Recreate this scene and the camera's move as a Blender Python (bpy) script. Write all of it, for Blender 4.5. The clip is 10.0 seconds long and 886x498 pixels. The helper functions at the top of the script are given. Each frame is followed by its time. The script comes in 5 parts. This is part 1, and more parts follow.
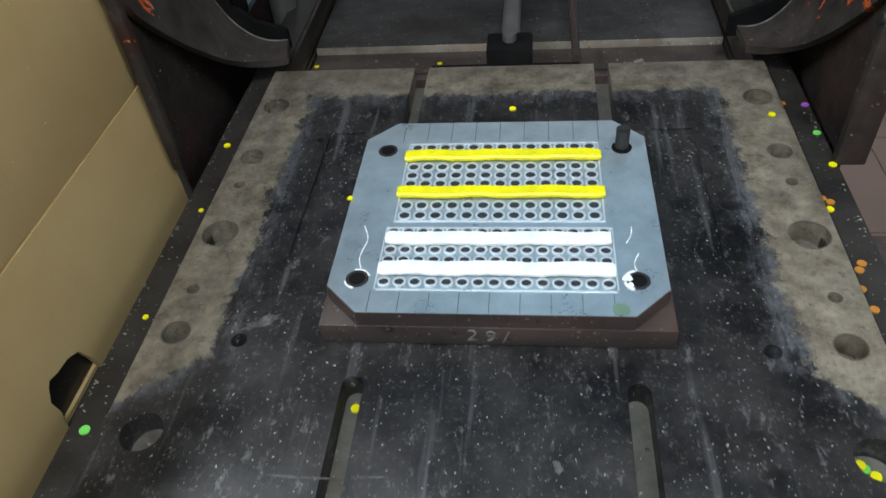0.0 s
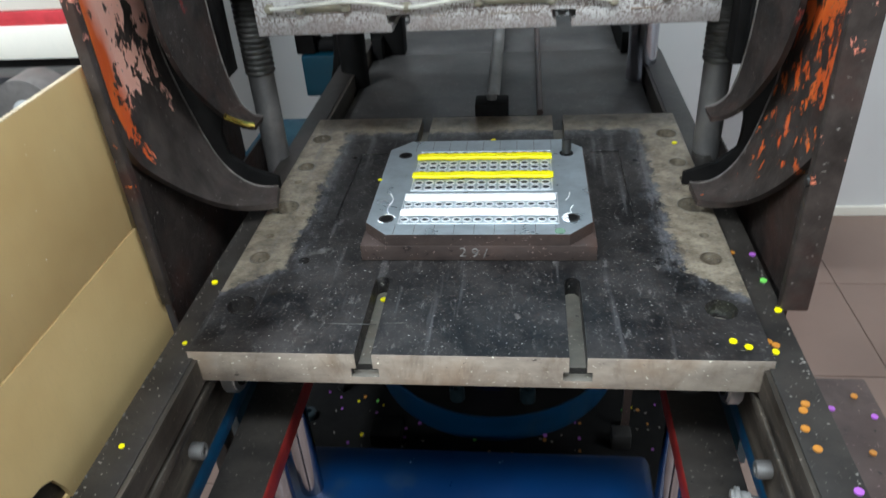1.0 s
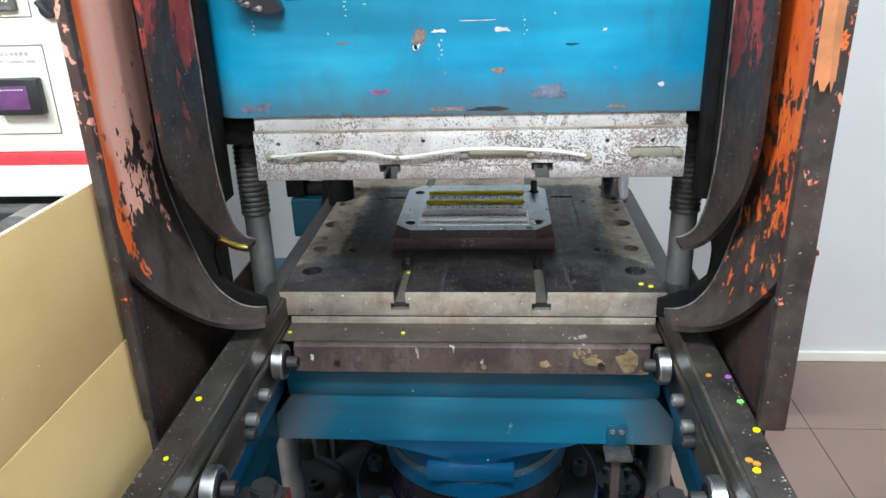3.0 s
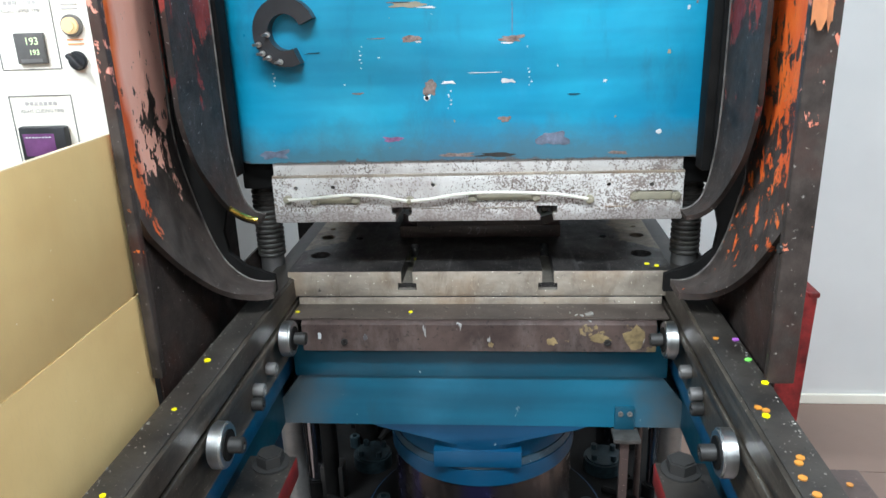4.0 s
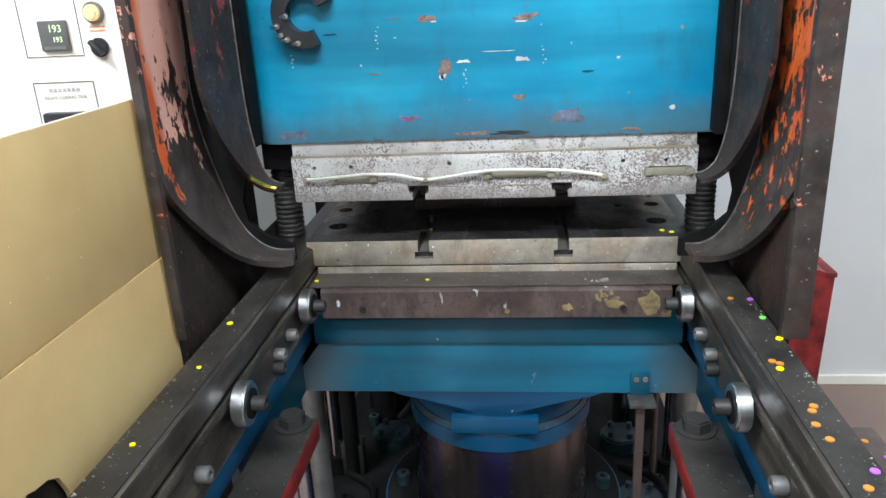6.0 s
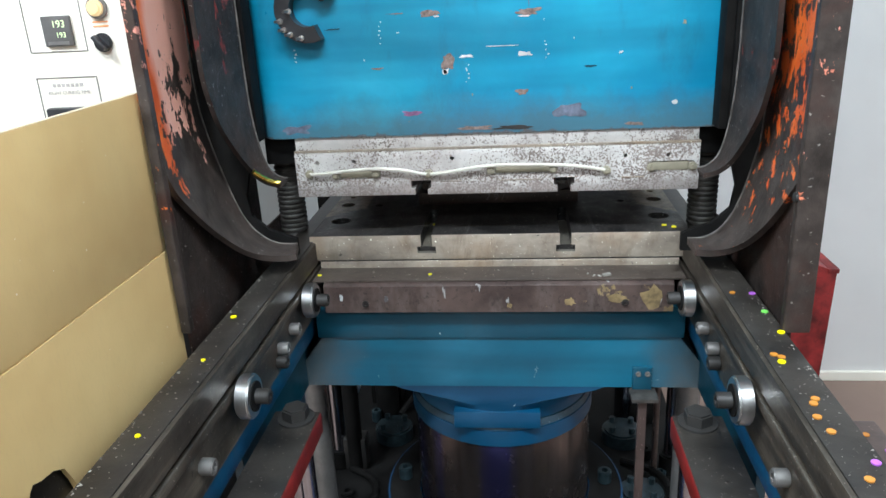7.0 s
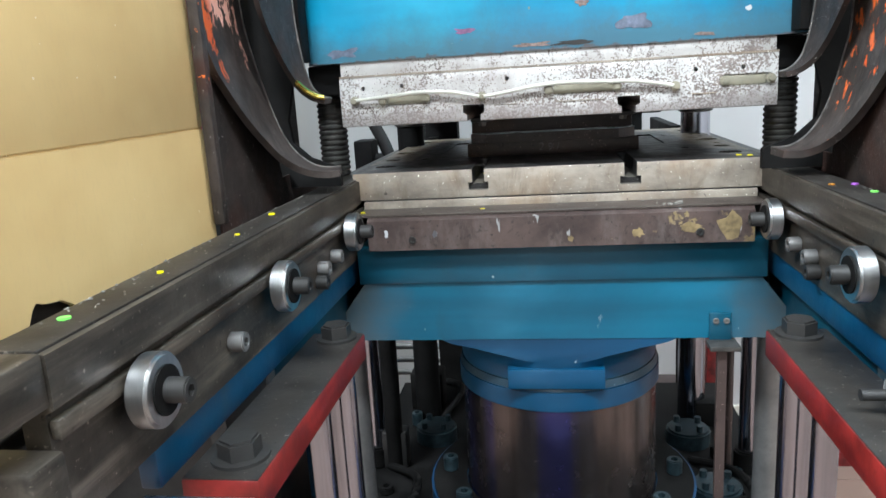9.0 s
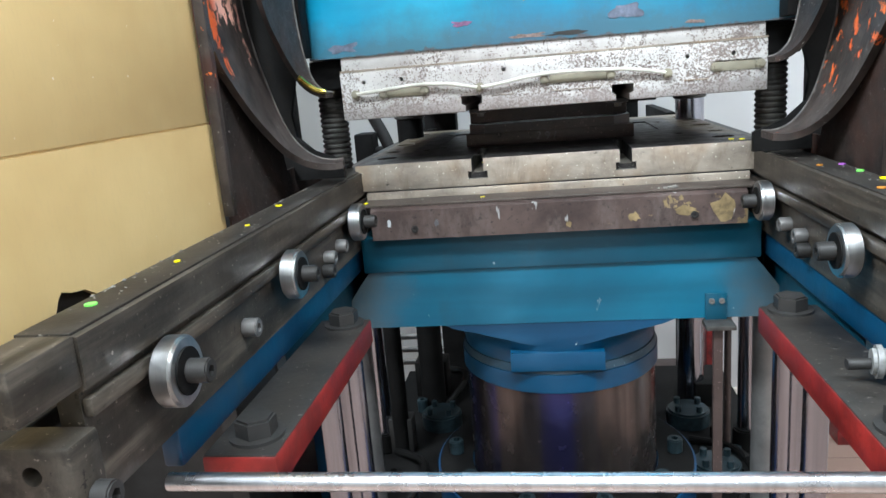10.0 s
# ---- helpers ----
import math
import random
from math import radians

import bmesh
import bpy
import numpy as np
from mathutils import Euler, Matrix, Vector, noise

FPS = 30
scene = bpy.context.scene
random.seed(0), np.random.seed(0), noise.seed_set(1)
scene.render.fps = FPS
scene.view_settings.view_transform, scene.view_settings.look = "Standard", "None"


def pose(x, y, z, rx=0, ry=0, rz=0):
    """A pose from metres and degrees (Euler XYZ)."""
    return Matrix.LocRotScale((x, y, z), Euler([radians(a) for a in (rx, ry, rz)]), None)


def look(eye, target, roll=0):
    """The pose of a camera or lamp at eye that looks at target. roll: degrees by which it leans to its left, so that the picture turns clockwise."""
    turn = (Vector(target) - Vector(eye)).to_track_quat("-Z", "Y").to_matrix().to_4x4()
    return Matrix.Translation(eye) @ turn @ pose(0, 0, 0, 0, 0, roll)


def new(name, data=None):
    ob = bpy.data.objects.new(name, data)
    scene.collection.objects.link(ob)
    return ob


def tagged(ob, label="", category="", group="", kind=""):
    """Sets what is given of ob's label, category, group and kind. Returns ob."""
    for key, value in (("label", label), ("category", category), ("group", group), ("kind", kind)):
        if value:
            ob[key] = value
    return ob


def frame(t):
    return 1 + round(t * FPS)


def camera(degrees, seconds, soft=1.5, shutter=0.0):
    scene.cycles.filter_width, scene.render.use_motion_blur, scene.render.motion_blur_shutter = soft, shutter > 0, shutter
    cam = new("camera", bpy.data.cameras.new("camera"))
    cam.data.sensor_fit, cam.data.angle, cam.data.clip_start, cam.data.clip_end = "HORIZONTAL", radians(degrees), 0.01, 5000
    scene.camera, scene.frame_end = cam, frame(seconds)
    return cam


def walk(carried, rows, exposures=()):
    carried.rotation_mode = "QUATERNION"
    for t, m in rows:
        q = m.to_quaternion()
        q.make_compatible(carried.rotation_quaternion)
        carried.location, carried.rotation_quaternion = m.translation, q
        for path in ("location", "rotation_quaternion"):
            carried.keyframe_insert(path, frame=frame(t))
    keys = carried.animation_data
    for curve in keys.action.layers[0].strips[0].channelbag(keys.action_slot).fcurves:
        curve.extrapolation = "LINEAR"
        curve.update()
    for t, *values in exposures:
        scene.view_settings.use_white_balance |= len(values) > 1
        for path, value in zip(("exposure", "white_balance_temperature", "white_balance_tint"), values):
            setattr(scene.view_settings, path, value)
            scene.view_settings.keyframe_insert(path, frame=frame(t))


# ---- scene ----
cam = camera(62.2, 10.0, 1.5, 0.3)
ZP = 0.85          # height of the lower platen's top face before the press closes


def cam_pose(x, y, z, pitch, yaw, roll):
    return Matrix.Translation((x, y, z)) @ pose(0, 0, 0, 0, 0, yaw) @ pose(0, 0, 0, 90 + pitch) @ pose(0, 0, 0, 0, 0, roll)


# seconds, x, y, z over the platen, pitch, yaw, roll
PATH = [
    (0.0, 0.0295, -0.8698, 0.4292, -43.567, 9.842, -6.495),
    (0.5, 0.0360, -0.8744, 0.4378, -41.938, 9.099, -5.776),
    (1.0, 0.0538, -0.9011, 0.4563, -33.028, 7.720, -4.200),
    (1.3, 0.0560, -0.9202, 0.4657, -29.531, 6.893, -3.882),
    (1.5, 0.0323, -0.9294, 0.4721, -28.074, 4.645, -2.626),
    (1.6, 0.0367, -0.9303, 0.4694, -27.267, 4.825, -2.648),
    (2.0, 0.0443, -0.9378, 0.4665, -23.933, 4.406, -1.515),
    (2.2, 0.0412, -0.9316, 0.4788, -23.625, 4.094, -1.551),
    (3.3, 0.0444, -0.9475, 0.4676, -20.369, 5.107, -2.140),
    (3.5, 0.0419, -0.9583, 0.4793, -19.104, 5.164, -2.184),
    (4.0, 0.0407, -0.9802, 0.4783, -18.620, 5.070, -2.026),
    (4.5, 0.0349, -0.9849, 0.4848, -18.704, 5.700, -2.442),
    (5.0, 0.0411, -0.9879, 0.4829, -18.369, 5.865, -2.621),
    (5.5, 0.0411, -0.9956, 0.4713, -19.255, 6.205, -2.850),
    (7.0, 0.0400, -1.0057, 0.4668, -19.667, 6.572, -2.988),
    (7.5, 0.0335, -1.0047, 0.3827, -20.146, 7.010, -2.422),
    (8.0, 0.0357, -0.9917, 0.2903, -17.586, 7.911, -0.659),
    (8.5, 0.0240, -0.9822, 0.2718, -13.919, 9.075, -2.092),
    (9.0, -0.0013, -0.9884, 0.2424, -12.689, 8.781, -3.485),
    (9.5, -0.0132, -1.0044, 0.2245, -12.380, 8.868, -3.934),
    (10.0, 0.0004, -1.0157, 0.2419, -13.236, 8.855, -4.735),
]
walk(cam, [(t, cam_pose(x, y, z + ZP, p, w, r)) for t, x, y, z, p, w, r in PATH],
     [(0.0, -1.2), (0.5, -1.25), (1.0, -0.5), (1.5, -0.05), (2.0, 0.14), (3.5, 0.14), (4.5, -0.1), (7.0, -0.07), (8.0, 0.32), (10.0, 0.3)])

# ---- light ----
world = bpy.data.worlds.new("room_world")
scene.world = world
world.use_nodes = True
world.node_tree.nodes["Background"].inputs[0].default_value = (0.8, 0.85, 0.9, 1)
world.node_tree.nodes["Background"].inputs[1].default_value = 0.08


def area(name, loc, size, watts, color, target):
    d = bpy.data.lights.new(name, "AREA")
    d.shape, d.size, d.size_y, d.energy, d.color = "RECTANGLE", size[0], size[1], watts, color
    ob = new(name, d)
    ob.matrix_world = look(loc, target)
    return ob


TUBE = (0.86, 0.982, 1.085)
# lamps without fixtures, out of view, placed to suit the press and carton
area("unseen_ceiling_light", (0.15, -1.35, 2.78), (1.25, 0.3), 86, TUBE, (0.15, -1.3, 0))
area("unseen_ceiling_light", (2.2, -1.2, 2.78), (0.3, 1.25), 50, TUBE, (2.0, -1.1, 0))
area("unseen_ceiling_light", (-1.3, -1.1, 2.78), (0.3, 1.25), 104, TUBE, (-1.3, -1.1, 0))
# added well forward so that light reaches in under the upper plate
area("unseen_ceiling_light", (-0.2, -3.0, 2.78), (1.25, 0.3), 60, TUBE, (-0.2, -3.0, 0))
area("unseen_ceiling_light", (0.1, 0.95, 2.78), (1.25, 0.25), 40, TUBE, (0.1, 0.95, 0))

# ---- materials ----


class Nodes:
    def __init__(self, name):
        self.mat = bpy.data.materials.new(name)
        self.mat.use_nodes = True
        self.t = self.mat.node_tree
        self.b = self.t.nodes["Principled BSDF"]
        self.co = self.t.nodes.new("ShaderNodeTexCoord").outputs["Object"]

    def link(self, a, b):
        self.t.links.new(a, b)

    def mapped(self, sx, sy, sz):
        m = self.t.nodes.new("ShaderNodeMapping")
        m.inputs["Scale"].default_value = (sx, sy, sz)
        self.link(self.co, m.inputs[0])
        return m.outputs[0]

    def noise(self, scale, detail=4.0, rough=0.6, co=None, distort=0.0):
        n = self.t.nodes.new("ShaderNodeTexNoise")
        n.inputs["Scale"].default_value, n.inputs["Detail"].default_value = scale, detail
        n.inputs["Roughness"].default_value, n.inputs["Distortion"].default_value = rough, distort
        self.link(co or self.co, n.inputs["Vector"])
        return n.outputs["Fac"]

    def step(self, value, low, high):
        m = self.t.nodes.new("ShaderNodeMapRange")
        m.inputs[1].default_value, m.inputs[2].default_value = low, high
        self.link(value, m.inputs[0])
        return m.outputs[0]

    def math(self, op, a, b):
        m = self.t.nodes.new("ShaderNodeMath")
        m.operation = op
        for i, v in enumerate((a, b)):
            if isinstance(v, (int, float)):
                m.inputs[i].default_value = v
            else:
                self.link(v, m.inputs[i])
        return m.outputs[0]

    def axis(self, i):
        s = self.t.nodes.new("ShaderNodeSeparateXYZ")
        self.link(self.co, s.inputs[0])
        return s.outputs[i]

    def mix(self, fac, a, b):
        m = self.t.nodes.new("ShaderNodeMix")
        m.data_type = "RGBA"
        self.link(fac, m.inputs[0])
        for i, v in ((6, a), (7, b)):
            if isinstance(v, tuple):
                m.inputs[i].default_value = (*v, 1)
            else:
                self.link(v, m.inputs[i])
        return m.outputs[2]

    def random(self):
        return self.t.nodes.new("ShaderNodeObjectInfo").outputs["Random"]

    def done(self, color, rough=0.5, metal=0.0, bump=None, depth=0.2, dist=0.002):
        if isinstance(color, tuple):
            self.b.inputs["Base Color"].default_value = (*color, 1)
        else:
            self.link(color, self.b.inputs["Base Color"])
        for key, v in (("Roughness", rough), ("Metallic", metal)):
            if isinstance(v, (int, float)):
                self.b.inputs[key].default_value = v
            else:
                self.link(v, self.b.inputs[key])
        if bump is not None:
            n = self.t.nodes.new("ShaderNodeBump")
            n.inputs["Strength"].default_value, n.inputs["Distance"].default_value = depth, dist
            self.link(bump, n.inputs["Height"])
            self.link(n.outputs[0], self.b.inputs["Normal"])
        return self.mat


def plain(name, color, rough=0.5, metal=0.0, vary=0.25, scale=20, grain=140, sheen=0.5):
    """One colour with stains at a large and a fine scale."""
    n = Nodes(name)
    n.b.inputs["Specular IOR Level"].default_value = sheen
    dark = tuple(c * (1 - vary) for c in color)
    light = tuple(min(1, c * (1 + vary * 0.6)) for c in color)
    big, fine = n.noise(scale, 5, 0.6), n.noise(grain, 3, 0.6)
    col = n.mix(n.step(big, 0.35, 0.65), dark, light)
    col = n.mix(n.math("MULTIPLY", n.step(fine, 0.55, 0.75), 0.5), col, dark)
    return n.done(col, n.math("ADD", n.math("MULTIPLY", big, 0.25), rough - 0.12), metal, fine, 0.15)


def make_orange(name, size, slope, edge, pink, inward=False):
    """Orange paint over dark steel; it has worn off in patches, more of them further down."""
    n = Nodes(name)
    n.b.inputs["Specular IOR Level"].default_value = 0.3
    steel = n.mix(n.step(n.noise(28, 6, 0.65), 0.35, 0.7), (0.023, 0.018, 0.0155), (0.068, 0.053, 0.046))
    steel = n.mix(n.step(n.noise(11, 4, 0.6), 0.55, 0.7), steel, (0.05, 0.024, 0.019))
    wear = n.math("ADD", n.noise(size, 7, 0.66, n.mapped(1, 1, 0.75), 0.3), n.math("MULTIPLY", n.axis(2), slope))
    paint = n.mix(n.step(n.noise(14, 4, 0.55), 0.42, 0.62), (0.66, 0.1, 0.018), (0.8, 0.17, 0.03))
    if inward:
        # peeled pink further in, made paler to include the glare on it
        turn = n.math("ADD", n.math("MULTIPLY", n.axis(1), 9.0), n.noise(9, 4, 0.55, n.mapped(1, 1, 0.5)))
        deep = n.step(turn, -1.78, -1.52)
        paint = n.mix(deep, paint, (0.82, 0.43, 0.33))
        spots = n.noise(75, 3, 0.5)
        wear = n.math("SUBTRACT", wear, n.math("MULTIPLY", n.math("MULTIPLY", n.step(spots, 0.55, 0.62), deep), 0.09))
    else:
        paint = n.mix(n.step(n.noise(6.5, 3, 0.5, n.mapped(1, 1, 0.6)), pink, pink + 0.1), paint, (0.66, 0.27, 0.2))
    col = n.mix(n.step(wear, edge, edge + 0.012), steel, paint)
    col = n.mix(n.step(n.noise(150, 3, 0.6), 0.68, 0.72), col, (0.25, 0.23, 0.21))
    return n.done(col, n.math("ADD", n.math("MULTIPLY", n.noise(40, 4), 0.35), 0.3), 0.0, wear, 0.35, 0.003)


def make_dark_red(name, edge, lo=(0.3, 0.03, 0.02), hi=(0.52, 0.085, 0.025)):
    n = Nodes(name)
    n.b.inputs["Specular IOR Level"].default_value = 0.28
    col = n.mix(n.step(n.noise(24, 7, 0.7), 0.35, 0.7), (0.011, 0.009, 0.008), (0.045, 0.033, 0.028))
    col = n.mix(n.math("MULTIPLY", n.step(n.noise(9, 7, 0.72), 0.48, 0.66), 0.8), col, (0.055, 0.025, 0.018))
    red = n.step(n.math("ADD", n.noise(16, 8, 0.72, n.mapped(1, 1, 0.6), 0.3), n.math("MULTIPLY", n.axis(2), 0.8)), edge, edge + 0.025)
    col = n.mix(red, col, n.mix(n.step(n.noise(13), 0.4, 0.6), lo, hi))
    col = n.mix(n.math("MULTIPLY", n.step(n.noise(75, 7, 0.78), 0.57, 0.64), 0.5), col, (0.07, 0.056, 0.047))
    col = n.mix(n.step(n.noise(120, 6, 0.75), 0.66, 0.69), col, (0.005, 0.005, 0.005))
    col = n.mix(n.step(n.noise(260, 2), 0.695, 0.715), col, (0.3, 0.28, 0.26))
    return n.done(col, n.math("ADD", n.math("MULTIPLY", n.noise(35, 6, 0.7), 0.55), 0.3), 0.0, n.noise(70, 7, 0.75), 0.55)


def make_blue(name, base, light, dirt, edge_z=None, ends=None):
    n = Nodes(name)
    col = n.mix(n.step(n.noise(5, 4, 0.55), 0.35, 0.65), base, light)
    pale = tuple(min(1, c * 1.25 + 0.03) for c in light)
    col = n.mix(n.math("MULTIPLY", n.step(n.noise(3.2, 5, 0.6, n.mapped(1, 1, 1.6), 0.4), 0.52, 0.72), 0.55), col, pale)
    col = n.mix(n.math("MULTIPLY", n.step(n.noise(2.6, 4, 0.55, n.mapped(0.3, 1, 3.4)), 0.46, 0.64), dirt), col, tuple(c * 0.45 for c in base))
    col = n.mix(n.math("MULTIPLY", n.step(n.noise(13, 6, 0.68, n.mapped(1, 1, 0.35)), 0.55, 0.75), dirt * 0.7), col, (0.03, 0.05, 0.055))
    if edge_z is not None:
        grime = n.math("ADD", n.math("MULTIPLY", n.math("SUBTRACT", edge_z, n.axis(2)), 12.0), n.noise(18, 6, 0.7))
        col = n.mix(n.math("MULTIPLY", n.step(grime, 0.3, 0.8), 0.62), col, (0.07, 0.085, 0.085))
        rust = n.math("ADD", n.math("MULTIPLY", n.math("SUBTRACT", edge_z - 0.034, n.axis(2)), 45.0), n.noise(55, 6, 0.7))
        col = n.mix(n.math("MULTIPLY", n.step(rust, 0.66, 0.72), 0.8), col, (0.09, 0.07, 0.062))
    if ends is not None:
        out = n.math("ADD", n.math("ABSOLUTE", n.axis(0), 0), n.math("MULTIPLY", n.noise(9, 6, 0.7), 0.16))
        col = n.mix(n.math("MULTIPLY", n.step(out, ends, ends + 0.07), 0.75), col, (0.07, 0.08, 0.078))
        col = n.mix(n.step(n.noise(75, 4, 0.6, n.mapped(1, 1, 0.22)), 0.708, 0.735), col, (0.3, 0.34, 0.35))
    col = n.mix(n.step(n.noise(46, 5, 0.6, n.mapped(1, 1, 0.7)), 0.74, 0.755), col, (0.42, 0.47, 0.48))
    col = n.mix(n.step(n.noise(30, 5, 0.7), 0.735, 0.755), col, (0.1, 0.055, 0.04))
    return n.done(col, n.math("ADD", n.math("MULTIPLY", n.noise(30), 0.3), 0.2), 0.0, n.noise(90, 3), 0.12)


def make_platen():
    n = Nodes("scaled_platen_steel")
    col = n.mix(n.step(n.noise(13, 7, 0.7), 0.4, 0.66), (0.0045, 0.0042, 0.0045), (0.04, 0.036, 0.034))
    side = n.math("ABSOLUTE", n.axis(0), 0)
    rim = n.math("MAXIMUM", n.math("SUBTRACT", side, 0.215), n.math("SUBTRACT", n.axis(1), 0.5))
    keep = n.math("MULTIPLY", n.math("MINIMUM", n.math("SUBTRACT", n.axis(1), 0.14), 0.0), 14.0)
    lit = n.math("ADD", n.math("ADD", n.math("MULTIPLY", rim, 11.0), keep), n.math("MULTIPLY", n.math("ADD", n.noise(24, 8, 0.78, None, 0.5), n.noise(75, 6, 0.75)), 0.5))
    pale = n.mix(n.step(n.noise(38, 7, 0.72), 0.36, 0.66), (0.13, 0.1, 0.068), (0.37, 0.312, 0.225))
    pale = n.mix(n.math("MULTIPLY", n.step(n.noise(17, 6, 0.7), 0.52, 0.68), 0.6), pale, (0.075, 0.055, 0.04))
    pale = n.mix(n.math("MULTIPLY", n.step(n.noise(130, 5, 0.7), 0.56, 0.66), 0.6), pale, (0.05, 0.045, 0.04))
    smear = n.math("MULTIPLY", n.step(lit, 0.26, 0.46), n.step(n.noise(34, 7, 0.75, n.mapped(1.6, 0.6, 1)), 0.44, 0.6))
    col = n.mix(n.math("MULTIPLY", smear, 0.75), col, (0.13, 0.132, 0.14))
    col = n.mix(n.math("MULTIPLY", n.step(lit, 0.49, 0.57), 0.88), col, pale)
    col = n.mix(n.math("MULTIPLY", n.step(n.noise(7, 6, 0.7, n.mapped(1, 0.6, 1)), 0.52, 0.7), 0.35), col, (0.05, 0.042, 0.036))
    scuff = n.noise(85, 8, 0.8, n.mapped(1, 0.5, 1), 0.15)
    col = n.mix(n.math("MULTIPLY", n.step(scuff, 0.57, 0.63), 0.5), col, (0.17, 0.16, 0.152))
    col = n.mix(n.math("MULTIPLY", n.step(n.noise(60, 3, 0.6, n.mapped(1, 0.06, 1)), 0.6, 0.7), 0.45), col, (0.14, 0.135, 0.135))
    col = n.mix(n.math("MULTIPLY", n.step(n.noise(190, 5, 0.75), 0.57, 0.65), 0.45), col, (0.14, 0.122, 0.104))
    col = n.mix(n.step(n.noise(330, 2, 0.5), 0.69, 0.71), col, (0.3, 0.29, 0.27))
    return n.done(col, n.math("ADD", n.math("MULTIPLY", n.noise(45, 5), 0.5), 0.18), 0.25, scuff, 0.3, 0.0012)


def make_bare(name, dark, light, rust, metal=0.5, along=False):
    n = Nodes(name)
    col = n.mix(n.step(n.noise(14, 6, 0.65, n.mapped(0.6, 1, 1.4)), 0.35, 0.68), dark, light)
    col = n.mix(n.math("MULTIPLY", n.step(n.noise(9, 5, 0.6), 0.52, 0.68), 0.7), col, rust)
    col = n.mix(n.step(n.noise(90, 5, 0.7), 0.64, 0.68), col, tuple(c * 0.25 for c in dark))
    col = n.mix(n.step(n.noise(240, 3, 0.6), 0.665, 0.69), col, tuple(min(1, c * 2.6 + 0.03) for c in light))
    drip = n.step(n.noise(19, 7, 0.75, n.mapped(1, 1, 0.45), 0.5), 0.52, 0.68)
    col = n.mix(n.math("MULTIPLY", drip, 0.58), col, tuple(c * 0.45 for c in rust))
    if along:
        col = n.mix(n.math("MULTIPLY", n.step(n.noise(60, 5, 0.65, n.mapped(1, 0.06, 1)), 0.5, 0.7), 0.6), col, tuple(min(1, c * 2.4) for c in light))
        col = n.mix(n.math("MULTIPLY", n.step(n.noise(35, 5, 0.65, n.mapped(1, 0.12, 1)), 0.5, 0.65), 0.7), col, tuple(c * 0.35 for c in dark))
    return n.done(col, 0.45, metal, n.noise(60, 5), 0.25)


def make_white_plate():
    n = Nodes("chipped_white_plate")
    col = n.mix(n.step(n.noise(12, 5), 0.35, 0.65), (0.44, 0.42, 0.395), (0.6, 0.58, 0.555))
    low = n.math("MULTIPLY", n.math("SUBTRACT", 0.24, n.axis(2)), 1.2)
    patchy = n.math("MULTIPLY", n.math("SUBTRACT", n.noise(11, 5, 0.65), 0.5), 0.7)
    spots = n.math("ADD", n.math("ADD", n.noise(360, 4, 0.65), low), patchy)
    col = n.mix(n.step(spots, 0.555, 0.6), col, n.mix(n.step(n.noise(33), 0.4, 0.6), (0.13, 0.1, 0.085), (0.25, 0.205, 0.18)))
    coarse = n.math("ADD", n.noise(120, 6, 0.7), n.math("MULTIPLY", patchy, 0.5))
    col = n.mix(n.math("MULTIPLY", n.step(coarse, 0.585, 0.63), 0.8), col, (0.16, 0.13, 0.115))
    foot = n.math("ADD", n.math("MULTIPLY", n.math("SUBTRACT", 0.21, n.axis(2)), 22.0), n.noise(22, 6, 0.7))
    col = n.mix(n.math("MULTIPLY", n.step(foot, 0.46, 0.6), 0.62), col, (0.25, 0.215, 0.2))
    col = n.mix(n.math("MULTIPLY", n.step(n.noise(14, 6, 0.65, n.mapped(1, 1, 0.35)), 0.48, 0.68), 0.6), col, (0.27, 0.225, 0.21))
    return n.done(col, 0.5, 0.15, spots, 0.3, 0.002)


def make_card():
    n = Nodes("brown_cardboard")
    col = n.mix(n.step(n.noise(3.5, 4), 0.35, 0.65), (0.5, 0.332, 0.132), (0.61, 0.435, 0.195))
    col = n.mix(n.math("MULTIPLY", n.step(n.noise(300, 3, 0.6, n.mapped(1, 1, 0.3)), 0.5, 0.7), 0.12), col, (0.42, 0.3, 0.16))
    col = n.mix(n.step(n.noise(120, 2), 0.74, 0.76), col, (0.7, 0.6, 0.42))
    return n.done(col, 0.85, 0.0, n.noise(9, 4, 0.5), 0.12)


def make_tile():
    n = Nodes("pinkish_floor_tile")
    a = n.mix(n.random(), (0.21, 0.14, 0.11), (0.25, 0.172, 0.138))
    col = n.mix(n.math("MULTIPLY", n.step(n.noise(16, 5), 0.45, 0.7), 0.35), a, (0.2, 0.135, 0.105))
    col = n.mix(n.step(n.noise(110, 2), 0.72, 0.75), col, (0.15, 0.11, 0.09))
    return n.done(col, 0.35, 0.0, n.noise(60), 0.08)


def make_cast_wall():
    n = Nodes("white_wall_paint")
    col = n.mix(n.step(n.noise(1.5, 4), 0.3, 0.7), (0.6, 0.59, 0.575), (0.68, 0.67, 0.65))
    col = n.mix(n.math("MULTIPLY", n.step(n.noise(9, 6, 0.7), 0.62, 0.78), 0.3), col, (0.5, 0.47, 0.43))
    return n.done(col, 0.75, 0.0, n.noise(50), 0.06)


def make_hall(name, color):
    n = Nodes(name)
    col = n.mix(n.step(n.noise(1.2, 4), 0.3, 0.7), tuple(c * 0.8 for c in color), color)
    return n.done(col, 0.85, 0.0, n.noise(30), 0.05)


